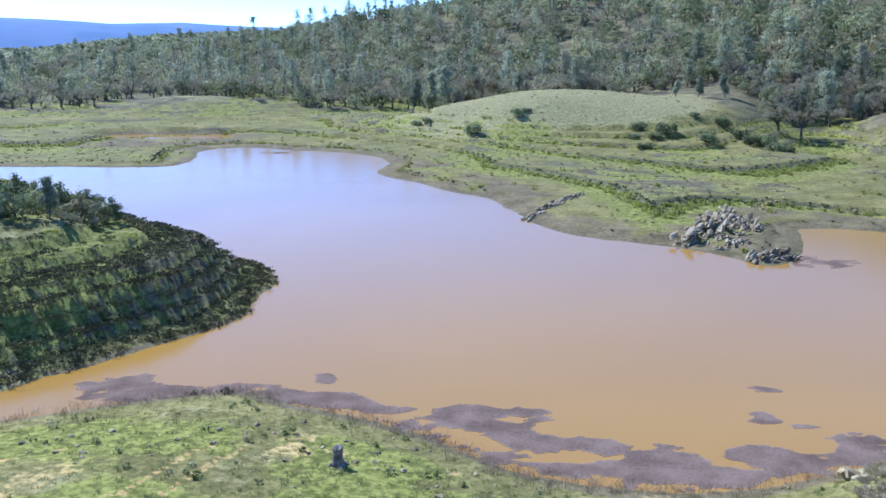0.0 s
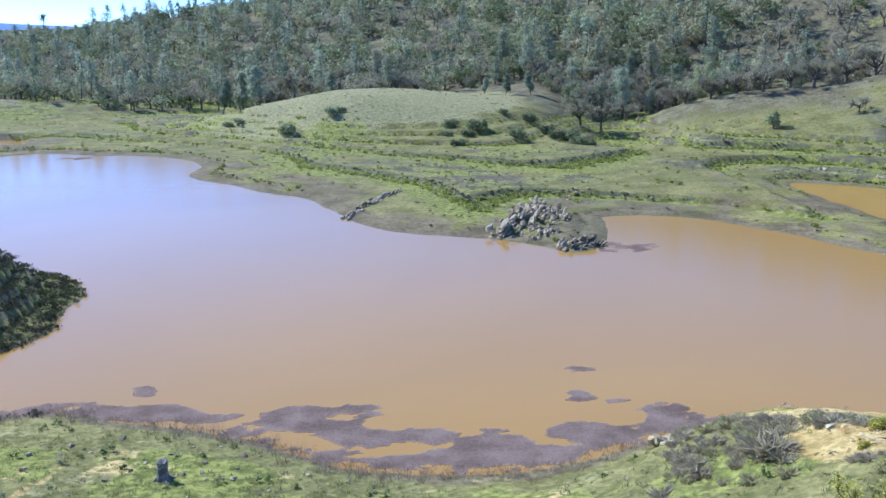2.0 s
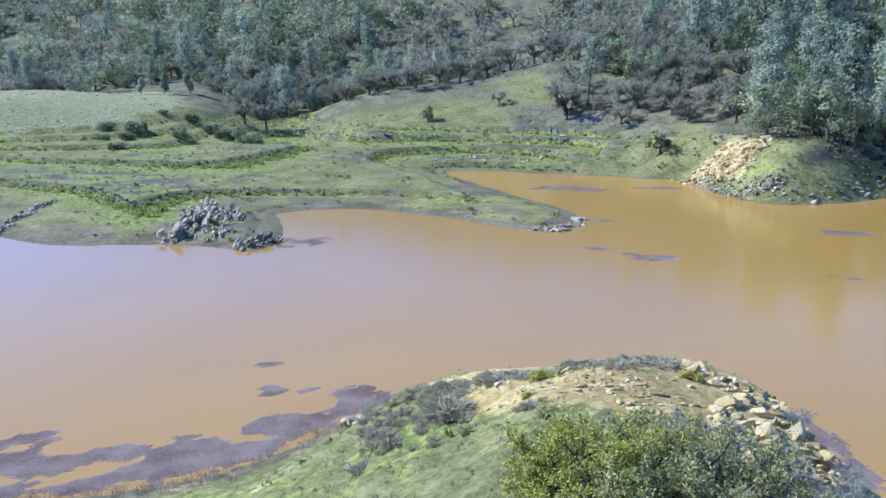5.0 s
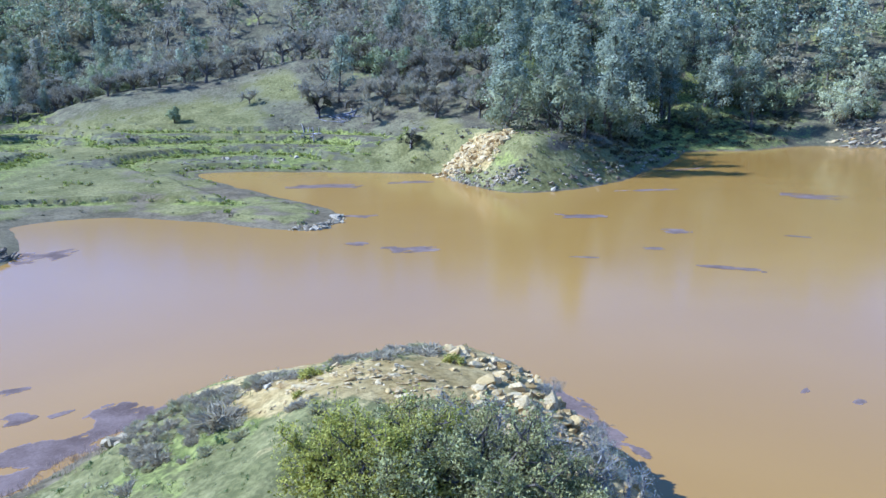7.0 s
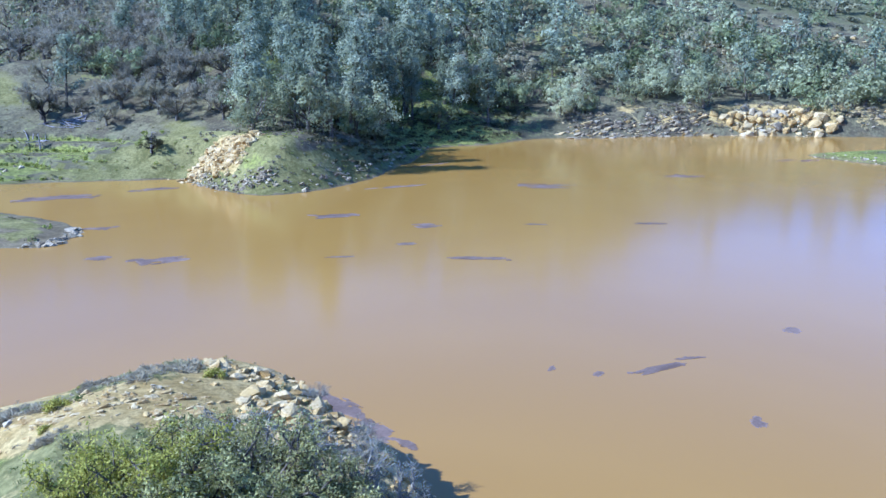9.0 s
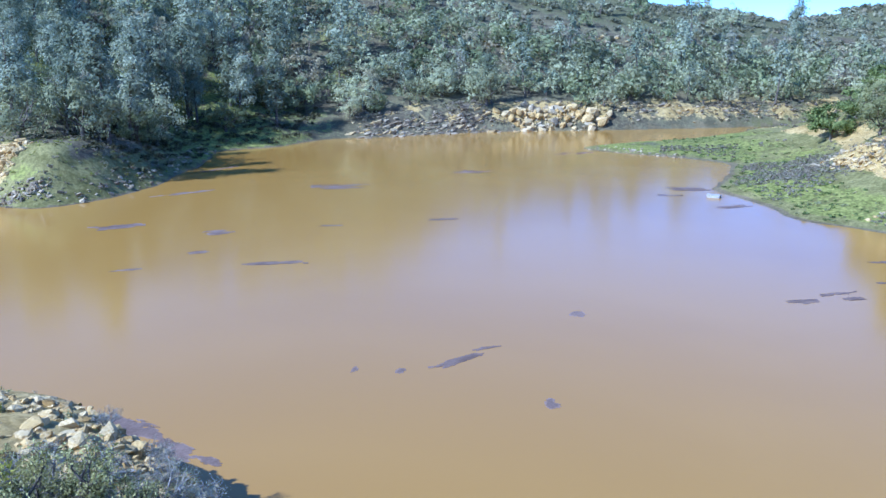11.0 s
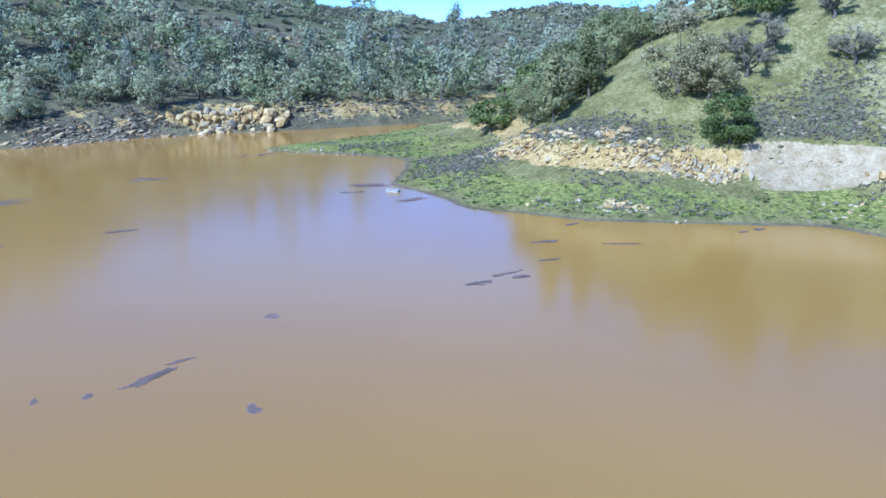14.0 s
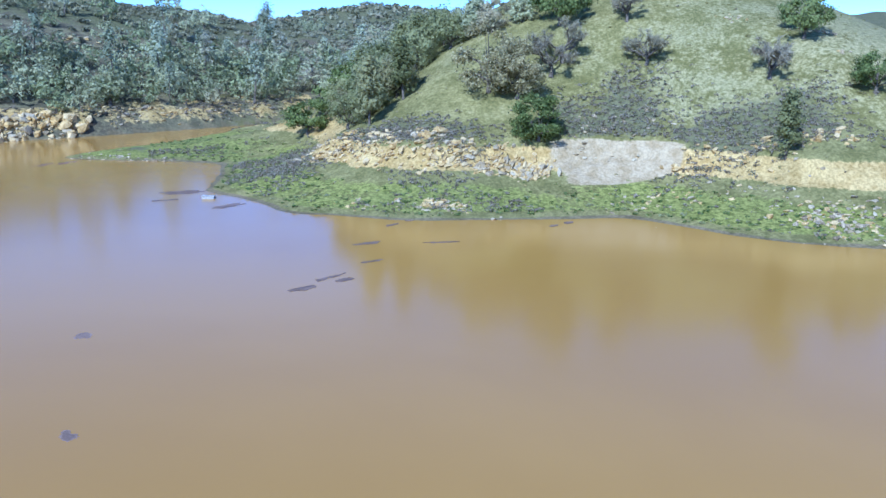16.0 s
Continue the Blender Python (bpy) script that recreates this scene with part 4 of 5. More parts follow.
scatter("point_weeds", "small green weeds between the tufts on the near point", "weeds", HERB,
        sector(20, 62, 20, 48, 0.85, lambda z, c, s: s["bank"] & (s["sd"] > 1.5) & (s["nose"] > 0.5) & chance(np.clip(0.25 - 0.7 * s["n3"], 0.03, 0.6) * np.where(c["soil"] > 0.45, 0.2, 1.0))), point_forms, RNG, 0.25, 0.8)
stem_forms = [cards(np.random.default_rng(440 + k).normal(size=(14, 3)) * np.array([0.22, 0.22, 0.04]) + np.array([0, 0, 0.22]), 0.03, np.random.default_rng(k), 16.0, np.tile([[0.0, 0.0, 1.0]], (14, 1))) for k in range(6)]
scatter("drowned_weeds", "dry reddish weed stems standing along the near waterline", "weeds", REED,
        sector(-28, 30, 36, 62, 0.3, lambda z, c, s: (np.abs(s["sd"] + 0.9) < 3.4) & (s["weight"]["bank"] + s["weight"]["headland"] + s["weight"]["bank_back"] > 0.5) & chance(1.0 * np.exp(-((s["sd"] + 0.9) / 1.7) ** 2) * (0.85 + 0.7 * s["n3"]))), stem_forms, RNG, 0.4, 1.0, 0.05)

# brush added in a dark colour for the tree shade along this bank
scatter("bank_brush", "added dark brush imitating tree shade on the wooded bank behind the knoll", "brush", DARK_SHADED_BRUSH,
        sector(54, 71, 120, 225, 1.3, lambda z, c, s: ~s["bank"] & (s["sd"] > 1.2) & (s["sd"] < 16) & (s["x"] > 122) & chance(np.full(len(z), 0.45))), dark_forms, RNG, 0.5, 1.6)

scatter("knoll_brush", "low olive-brown growth on the knoll by the water", "brush", GREY_BRUSH,
        sector(48, 62, 125, 160, 1.0, lambda z, c, s: ~s["bank"] & (s["sd"] > 1.0) & (s["weight"]["knoll"] > 0.4) & (c["soil"] < 0.4) & chance(np.clip(0.3 + 0.8 * s["n3"], 0.05, 0.7))), herb_forms, RNG, 0.3, 0.9)
scatter("knoll_herbs", "tufts of green herbs on the knoll by the water", "herbs", BENCH_HERB,
        sector(48, 62, 125, 160, 1.1, lambda z, c, s: ~s["bank"] & (s["sd"] > 1.0) & (s["weight"]["knoll"] > 0.4) & (c["soil"] < 0.4) & chance(np.clip(0.25 - 0.8 * s["n3"], 0.05, 0.6))), herb_forms, RNG, 0.25, 0.6)

scatter("far_chaparral", "grey-green brush covering the distant hills", "brush", CHAPARRAL,
        sector(94, 118, 620, 1000, 11, lambda z, c, s: (z > 8) & chance(np.full(len(z), 0.8))), [bush_shape(np.random.default_rng(460 + k), 9, 4.5, 22, 2.4) for k in range(5)], RNG, 0.5, 1.2)
scatter("far_hill_brush", "grey-green brush covering the hills behind the headland", "brush", GREY_LEAF,
        sector(-31, -12, 600, 1000, 7.5, lambda z, c, s: (z > 8) & chance(np.full(len(z), 0.8))), [bush_shape(np.random.default_rng(470 + k), 9, 4.5, 22, 2.4) for k in range(5)], RNG, 0.5, 1.2)

scatter("cliff_brush", "grey-brown brush among the rocks of the eastern cliffs", "brush", GREY_BRUSH,
        sector(72, 106, 190, 275, 1.1, lambda z, c, s: (s["weight"]["cliff"] + s["weight"]["cliff_south"] > 0.5) & (s["sd"] > 1.0) & (s["sd"] < 10) & chance(np.clip(0.3 + 0.9 * s["n1"], 0, 0.75))), dark_forms, RNG, 0.4, 1.1)

# ---- single trees and shrubs ----
def at_ground(places):
    z = height(np.array([p[0] for p in places], float), np.array([p[1] for p in places], float))
    return [(p[0], p[1], float(h), p[2] if len(p) > 2 else 1.0) for p, h in zip(places, z)]


def stand(name, kind, label, seed, tall, leaves, leaf, places, group="", leaf_mat=None, lo=0.97, hi=1.03, full=1.0):
    t = tree_thing(name, kind, np.random.default_rng(seed), tall, leaves, leaf, label, group, leaf_mat, None, full)
    spread_copies(t, at_ground(places), RNG, lo, hi)


# peninsula hill
stand("live_oak", "live", "bright green dense live oak above the bare bank", 513, 7.6, 9000, 0.24, [(119.8, -63.7)], "", GREEN_OAK, 0.97, 1.03, 1.7)
stand("oak_tree", "live", "broad olive-brown oak on the grassy hillside", 502, 10.5, 6500, 0.27, [(133.1, -61.1), (129.6, -64.6, 0.8)], "oaks on the hill", BROWN_LEAF, 0.97, 1.03, 1.5)
stand("live_oak", "live", "dark green live oak high on the grassy hill", 503, 8.5, 4600, 0.28, [(141.6, -78.4, 1.15), (113, -107, 0.9), (98, -107.6, 0.85)], "live oaks on the hill", GREEN_OAK)
stand("bare_oak", "bare", "leafless grey oak on the open grassy hill", 504, 9.0, 3400, 0.085, [(125, -85.8, 0.95), (134.4, -87.6, 0.9), (109.7, -98.2, 1.0)], "bare oaks on the hill")
stand("bare_oak", "bare", "slender leafless grey tree beside an oak", 505, 10.0, 3000, 0.085, [(131.4, -71.6, 1.0), (133, -74.6, 0.9)], "bare oaks on the hill")
stand("pine_tree", "pine", "grey-green young pine among brush by the bank", 506, 9.0, 3000, 0.30, [(95, -89.2, 1.0), (141, -43, 1.2), (144, -50, 1.1)], "young pines on the hill", OLIVE_LEAF)
stand("oak_tree", "grey", "grey-green oak on the wooded side of the hill", 507, 8.6, 3000, 0.30, [(150, -45), (157, -50, 1.1), (163, -52), (168, -57, 1.1), (160, -58), (172, -62, 1.1), (166, -66), (158, -64, 0.9), (175, -56), (151, -51, 0.9), (147, -41, 0.8), (154, -44, 0.9), (161, -47, 1.0), (169, -50, 1.0), (176, -48, 0.9), (182, -56, 1.1), (170, -64, 1.0), (178, -66, 1.1)], "oaks on the hill", OLIVE_LEAF)
stand("oak_tree", "grey", "low grey oak along the hill's skyline", 508, 6.5, 2200, 0.32, [(156, -68), (152, -70, 0.9), (161, -71, 1.1), (150, -75, 0.8), (166, -74)], "oaks on the hill")
stand("live_oak", "live", "round olive-green oak at the foot of the hill", 509, 8.4, 4200, 0.30, [(177.5, -40.5, 1.0), (184, -46, 0.9), (190, -53, 1.0)], "live oaks by the channel", GREEN_OAK)
# north flats
shrub = bush_thing("round_bush", "round dark green bush on the grassy knoll", np.random.default_rng(520), 4.6, 2.4, 900, 0.26, OAK_LEAF, "bushes on the knoll")
spread_copies(shrub, at_ground([(42, 191.4, 1.1), (46.6, 186.2, 1.0), (43.2, 181.9, 0.8), (39.5, 184.8, 0.6), (55, 187.1, 0.75), (56.2, 199.2, 0.6), (39.9, 175.5, 0.75), (52.7, 177.3, 0.9), (17.3, 205.3, 0.8), (19.8, 206, 0.5), (7.2, 200.9, 0.9), (-6.7, 217.9, 0.6), (-4, 217, 0.6),
                                (62.7, 180.4, 1.0), (63.3, 189.7, 1.0), (66.5, 184, 1.2), (69, 190, 1.0), (61, 196, 0.9), (71, 182, 0.8), (66, 176, 0.8)]), RNG)
stand("bare_oak", "bare", "leafless oak standing on the crest of the knoll", 521, 10.0, 3000, 0.11, [(11, 247), (16, 252, 0.8), (3, 250, 0.7)], "bare oaks on the knoll")
stand("pine_tree", "pine", "bushy grey-green pine at the edge of the knoll", 522, 12.0, 3000, 0.4, [(0.5, 255, 1.05), (-3, 262, 0.9), (-9, 262, 0.75), (66, 232, 0.45), (72, 229, 0.5), (61, 236, 0.4)], "pines by the knoll")
stand("live_oak", "live", "small round green oak on the open meadow", 523, 3.8, 1600, 0.2, [(105.6, 167.6)])
stand("bare_oak", "bare", "spreading leafless oak on the meadow slope", 524, 11.0, 3000, 0.10, [(102.6, 201.4, 0.6), (106.9, 196.9, 0.8), (112.5, 194.9, 0.7), (116.5, 190.1, 0.9), (123.1, 189.5, 0.8), (125.7, 184.2, 1.0), (132.3, 182.0, 0.9), (136.4, 177.7, 1.0), (142.2, 175.6, 1.0), (148.5, 175.7, 1.1), (151.1, 170.8, 1.0), (125.1, 143.6, 1.05), (134.3, 131.8, 0.95), (133.7, 121.6, 1.0), (137.1, 111.9, 0.9), (141.2, 134.4, 1.0), (139.9, 123.4, 1.0), (128, 129.8, 0.6), (133.5, 106, 0.8), (131.5, 115.4, 0.8), (144.2, 122.4, 1.0), (141.3, 108.1, 0.9), (136, 126, 0.8), (145, 130, 1.0), (147, 116, 1.0), (147, 142, 0.8), (152, 138, 0.8), (156, 150, 0.9), (121.7, 162.4, 0.45), (149.9, 158.5, 0.6), (158, 140, 0.9), (130, 140, 0.5)], "bare oaks on the meadow")
# headland
stand("pine_tree", "pine", "small pale grey-green pine on the headland", 530, 3.9, 1900, 0.16, [(-36.4, 80.6)])
stand("live_oak", "live", "low dark oak on top of the headland", 531, 3.4, 2400, 0.17, [(-34.5, 82.5, 1.0), (-39.0, 79.5, 0.9), (-44.5, 84.5, 1.2), (-48.5, 90.5, 1.2), (-41.5, 90.5, 1.0), (-55.5, 98.5, 1.2), (-50.5, 81.5, 1.0), (-37.5, 85.5, 1.1), (-42.5, 81.0, 1.0), (-46.5, 87.0, 1.1), (-32.9, 85.0, 0.8), (-40.0, 87.5, 1.1), (-44.5, 93.5, 1.1), (-36.7, 90.5, 0.9), (-51.5, 85.5, 1.2), (-47.5, 80.5, 1.0)], "oaks on the headland")
# tall pine on the skyline
stand("pine_tree", "pine", "lone tall pine rising above the eastern skyline", 540, 18.8, 2600, 0.42, [(328.3, -59.3)])

# the oaks in front
def branching(rng, tall, wide, mains, per_main, twigs):
    """Wood of a many-stemmed oak, and the line of each of its twigs."""
    wood, lines = [tube(np.array([[0, 0, -0.2], [0, 0, 0.12 * tall], [0.02, 0.01, 0.2 * tall]]), np.array([0.045, 0.036, 0.03]) * tall, 7)], []
    fork = np.array([0.02, 0.01, 0.17 * tall])
    for k in range(mains):
        a = 6.283 * (k + rng.uniform(-0.3, 0.3)) / mains
        reach, up = wide * rng.uniform(0.14, 0.34), tall * rng.uniform(0.42, 0.66)
        mid = np.array([np.cos(a) * reach, np.sin(a) * reach, up])
        stem = limb(fork, mid, rng, 0.10, 5)
        wood.append(tube(stem, np.linspace(0.024, 0.011, 5) * tall, 5))
        for j in range(per_main):
            start = stem[rng.integers(2, 5)]
            d = unit(np.array([np.cos(a), np.sin(a), 0.55]) * 0.7 + rng.normal(size=3) * 0.75)
            end = start + d * np.array([wide, wide, tall * 0.85]) * rng.uniform(0.16, 0.30)
            end[:2] *= min(1.0, 0.46 * wide / max(np.hypot(*end[:2]), 1e-6))
            end[2] = np.clip(end[2], 0.16 * tall, (0.93 - 0.3 * (np.hypot(*end[:2]) / (0.5 * wide)) ** 2) * tall)
            bough = limb(start, end, rng, 0.14, 4)
            wood.append(tube(bough, np.array([0.010, 0.008, 0.006, 0.003]) * tall, 4))
            for i in range(twigs):
                b = bough[rng.integers(1, 4)]
                e = b + unit(d * 0.6 + rng.normal(size=3) * 0.8 + np.array([0, 0, 0.25])) * tall * rng.uniform(0.07, 0.16)
                e[2] = max(e[2], 0.08 * tall)
                wood.append(tube(limb(b, e, rng, 0.12, 3), np.array([0.0036, 0.0026, 0.0012]) * tall, 3))
                lines.append((b, e))
    return grown(wood), lines


def near_oak(name, label, seed, tall, wide, mains, per_main, twigs, leaves, leaf, places, leaf_mat, bark):
    """An oak seen from close by: each twig carries its own spray of leaves, with gaps between the sprays."""
    rng = np.random.default_rng(seed)
    (wv, wf), lines = branching(rng, tall, wide, mains, per_main, twigs)
    a, b = np.array([q[0] for q in lines]), np.array([q[1] for q in lines])
    pick = rng.integers(0, len(lines), leaves)
    t = rng.uniform(0.25, 1.12, (leaves, 1))
    off = rng.normal(size=(leaves, 3)) * 0.022 * tall
    cv, cf = cards(a[pick] * (1 - t) + b[pick] * t + off, leaf, rng, 1.5, None, unit(off) * 0.7 + np.array([0, 0, 0.6]), 0.9)
    root = tagged(new(name), label, "tree", "oaks in front")
    trunk = new("trunk", mesh_of("trunk", wv, wf, bark, None, True))
    crown = new("crown", mesh_of("crown", cv, cf, leaf_mat))
    trunk.parent = crown.parent = root
    for k, (x, y, s, turn) in enumerate(places):
        m = pose(x, y, height(x, y) - 0.1, 0, 0, turn) @ Matrix.Scale(s, 4)
        if k:
            copy_thing(root, m)
        else:
            root.matrix_basis = m


near_oak("live_oak", "yellow-green oak in full leaf on the near bank", 557, 5.6, 6.4, 10, 9, 7, 20000, 0.078, [(18.0, 18.5, 0.95, 40), (16.4, 15.6, 0.8, 200)], YELLOW_LEAF, BARK)
near_oak("oak_tree", "grey-green oak with fine leaves on the near bank", 551, 5.2, 6.0, 10, 8, 7, 12500, 0.073, [(18.6, 16.8, 1.0, 10), (20.6, 15.2, 1.0, 150), (17.2, 14.2, 0.95, 80), (19.6, 12.6, 0.9, 260)], FRONT_LEAF, BARK)
near_oak("oak_tree", "low grey-green oak bush beside the boulders", 553, 3.6, 4.4, 7, 7, 6, 4600, 0.07, [(22.2, 16.6, 0.95, 30), (22.2, 13.8, 0.95, 250), (20.6, 18.6, 0.85, 80), (23.6, 20.4, 0.7, 300), (24.6, 15.0, 0.7, 10)], FRONT_LEAF, BARK)
near_oak("bare_oak", "half-bare oak with lichen-grey twigs", 552, 4.2, 3.8, 7, 7, 9, 2400, 0.05, [(23.0, 18.0, 0.95, 0), (24.2, 16.2, 0.9, 100), (25.8, 14.6, 0.75, 200), (27.2, 17.6, 0.5, 50), (28.4, 15.8, 0.45, 300), (30.2, 17.0, 0.42, 130), (25.4, 12.8, 0.8, 20), (31.8, 20.4, 0.36, 220), (32.6, 17.4, 0.4, 80)], GREY_TWIG, PALE_BARK)

sage = bush_thing("sage_bush", "rounded grey sagebrush on the near point", np.random.default_rng(560), 1.35, 0.46, 520, 0.075, SAGE, "sagebrush on the point", True)
spots = [(20.4, 30.4, 1.5), (21.6, 29.6, 1.0)]
for k in range(270):
    u, v = RNG.uniform(0, 1), RNG.uniform(-9.0, 0.3) * RNG.uniform(0.4, 1)
    spots.append((19.5 + 13.0 * u + v * 0.55, 37.0 - 9.5 * u + v * 0.83, RNG.uniform(0.3, 0.85)))
bare_soil = survey(np.array([p[0] for p in spots]), np.array([p[1] for p in spots]))[1]["soil"]
spread_copies(sage, at_ground([p for p, c in zip(spots, bare_soil) if c < 0.62]), RNG)
lime = bush_thing("green_bush", "small yellow-green bush among sagebrush", np.random.default_rng(561), 1.3, 0.7, 900, 0.07, YELLOW_LEAF, "green bushes on the point")
spread_copies(lime, at_ground([(24.7, 29.3, 1.0), (22.6, 27.6, 0.6), (30.6, 25.4, 0.7), (27.5, 30.6, 0.6)]), RNG)


# ---- rocks ----
def rock_mesh(name, seed, material, flat=0.8):
    """An angular block, the hull of corners on a rough box."""
    rng = np.random.default_rng(seed)
    bm = bmesh.new()
    for k in range(16):
        p = rng.uniform(-0.36, 0.36, 3)
        ax = k % 3
        p[ax] = (0.5 if k % 2 else -0.5) * rng.uniform(0.75, 1.0)
        bm.verts.new((p[0] * 1.15, p[1], p[2] * flat))
    hull = bmesh.ops.convex_hull(bm, input=bm.verts[:])
    bmesh.ops.delete(bm, geom=[g for g in set(hull["geom_interior"] + hull["geom_unused"]) if isinstance(g, bmesh.types.BMVert)], context="VERTS")
    me = bpy.data.meshes.new(name)
    bm.to_mesh(me)
    bm.free()
    me.materials.append(material)
    return me


ROCKS = {n: [rock_mesh("rock", 600 + 20 * i + k, m) for k in range(12)] for i, (n, m) in enumerate((("grey", GREY_ROCK), ("tan", TAN_ROCK), ("pale", PALE_ROCK)))}


def rock_pile(name, label, tone, places, rng, group="", lift=0.0, tall=1.0, strata=None):
    """One pile: an Empty with each rock under it; places hold x, y and a size, tone the kinds of rock, strata a common turn and tilt of ledges."""
    x, y = np.array([p[0] for p in places]), np.array([p[1] for p in places])
    z = np.maximum(height(x, y), -0.25)
    root = tagged(new(name), label, "rocks", group)
    root.location = (float(x.mean()), float(y.mean()), float(z.min()))
    base = np.array(root.location)
    for (px, py, s), pz in zip(places, z):
        ob = new("rock", ROCKS[tone[rng.integers(len(tone))]][rng.integers(12)])
        ob.parent = root
        if strata:
            turn = (rng.uniform(-12, 12), strata[1] + rng.uniform(-12, 12), strata[0] + rng.uniform(-14, 14))
            size = (s * rng.uniform(1.1, 2.1), s * rng.uniform(0.5, 0.9), s * tall * rng.uniform(0.45, 0.85))
            up = s * (-0.12 + lift * rng.uniform())
        else:
            turn = (rng.uniform(-25, 25), rng.uniform(-25, 25), rng.uniform(0, 360))
            size = (s * rng.uniform(0.8, 1.4), s * rng.uniform(0.75, 1.1), s * tall * rng.uniform(0.55, 0.95))
            up = s * (0.03 + lift * rng.uniform())
        ob.matrix_basis = pose(px - base[0], py - base[1], pz - base[2] + up, *turn) @ Matrix.Diagonal((*size, 1))
    return root


def along(points, n, spread, lo, hi, rng, power=2.0):
    """n places along a line, with sizes."""
    p = np.array(points, float)
    d = np.r_[0, np.cumsum(np.hypot(*np.diff(p, axis=0).T))]
    t = rng.uniform(0, d[-1], n)
    x, y = np.interp(t, d, p[:, 0]) + rng.normal(size=n) * spread, np.interp(t, d, p[:, 1]) + rng.normal(size=n) * spread
    s = lo + (hi - lo) * rng.uniform(size=n) ** power
    return list(zip(x, y, s))


R = np.random.default_rng(9)
rock_pile("rock_wall", "line of grey-brown rocks running down the bank to the water", ["grey"], along([(10.9, 114.2), (14, 120), (18, 128), (21, 133)], 150, 0.4, 0.3, 0.95, R), R, "", 0.5, 0.9, (60, -10))
rock_pile("rock_outcrop", "ragged wedge of weathered brown rock slabs at the water's edge", ["grey", "grey", "grey", "pale"], along([(27.2, 98.0), (30.6, 103.4), (34.4, 109.6), (37.4, 114.5)], 240, 0.6, 0.3, 1.15, R) + along([(38.2, 114), (37.8, 109), (36.9, 104.5)], 90, 0.8, 0.25, 0.95, R) + along([(30.6, 100.0), (34, 104.5), (36.4, 110)], 150, 1.2, 0.3, 1.0, R), R, "", 1.5, 0.75, (62, -14))
rock_pile("rock_outcrop", "low heap of dark slabs on the mud beside the outcrop", ["grey"], along([(30.4, 95.8), (32.4, 97.4), (34.4, 98.6)], 70, 0.5, 0.2, 0.7, R), R, "", 0.7, 0.7, (55, -12))
rock_pile("rock_outcrop", "low dark rock heap standing in the shallow water", ["grey"], along([(33.2, 91.4), (35.2, 92.2), (37.6, 92.6)], 150, 0.7, 0.25, 0.8, R) + along([(35, 92.4), (36.6, 92.8)], 50, 0.5, 0.3, 0.9, R), R, "", 1.2, 0.8, (40, -12))
rock_pile("rock_pile", "small brown rocks on the lowest bench", ["grey", "tan"], along([(44.5, 121.6), (46.4, 123.4)], 26, 0.8, 0.3, 1.0, R), R, "", 0.5)
rock_pile("rock_pile", "grey rocks at the tip of the low spit", ["grey", "pale"], along([(66, 81), (69, 79.6), (73.5, 81.5), (75.5, 83)], 90, 0.6, 0.3, 1.2, R), R)
rock_pile("rock_pile", "scattered pale boulders on the meadow shore", ["pale", "grey"], along([(90, 134), (96, 136), (103, 128)], 40, 2.4, 0.3, 1.3, R), R)
rock_pile("rocky_knoll_face", "broken tan rock face of the wooded knoll", ["tan"], along([(114.2, 98.4), (113.6, 95), (113.0, 91), (113.2, 87)], 260, 1.1, 0.35, 1.3, R) + along([(117.6, 97), (116.8, 92), (117.2, 87.5), (118.6, 88)], 280, 1.2, 0.4, 1.6, R) + along([(115.6, 98), (115, 93), (115.2, 89)], 200, 1.0, 0.35, 1.4, R), R, "", 0.15, 1.2)
rock_pile("rock_rubble", "grey stones at the water below the knoll face", ["grey", "pale", "grey"], along([(112.6, 95.5), (109.4, 90), (107.8, 85), (107.6, 82), (110, 78.5)], 240, 0.9, 0.25, 0.9, R), R, "", 0.1)
rock_pile("rock_rubble", "grey rubble along the foot of the knoll", ["grey", "pale"], along([(107, 82), (111.5, 75), (118, 73.6), (126, 73.4), (135, 75), (150, 78), (170, 83)], 150, 0.9, 0.3, 1.1, R), R)
rock_pile("rocky_bank", "grey and tan rocks covering the low eastern cliff", ["tan", "grey", "grey", "pale"], along([(204, 60.5), (210, 52.5), (218, 42), (226, 31)], 420, 1.5, 0.35, 1.5, R, 2.0), R, "eastern cliffs", 0.15, 1.5, (128, 12))
rock_pile("rocky_bank", "pale blocky boulders of the eastern cliff", ["tan", "tan", "pale"], along([(229, 26), (233, 15), (236.5, 3)], 260, 1.7, 0.6, 2.6, R, 2.0), R, "eastern cliffs", 0.3, 1.5)
rock_pile("rocky_bank", "tan ledges of the eastern cliff by the channel", ["tan", "tan", "grey"], along([(239, 4), (245, -12), (252, -30), (261, -47)], 320, 1.7, 0.25, 1.2, R, 2.2), R, "eastern cliffs", 0.1, 1.3, (110, 8))
rock_pile("rock_outcrop", "pale boulders among brush on the eastern ridge", ["pale", "tan"], along([(268, 40), (275, 36)], 16, 2.5, 1.2, 3.6, R) + along([(300, 8), (306, 0)], 14, 2.5, 1.2, 3.4, R), R)
rock_pile("rock_point", "pale stones along the tip of the grassy point", ["pale", "grey"], along([(191, 5), (186, -4), (179, -12), (170, -16)], 120, 1.2, 0.2, 0.9, R), R)
rock_pile("rock_patch", "pale rocks in the grass by the water", ["pale", "tan"], along([(117, -33), (112, -40), (108.5, -47)], 50, 1.2, 0.2, 1.0, R) + along([(112, -42.4), (108.4, -46.4)], 60, 0.9, 0.3, 1.2, R), R)
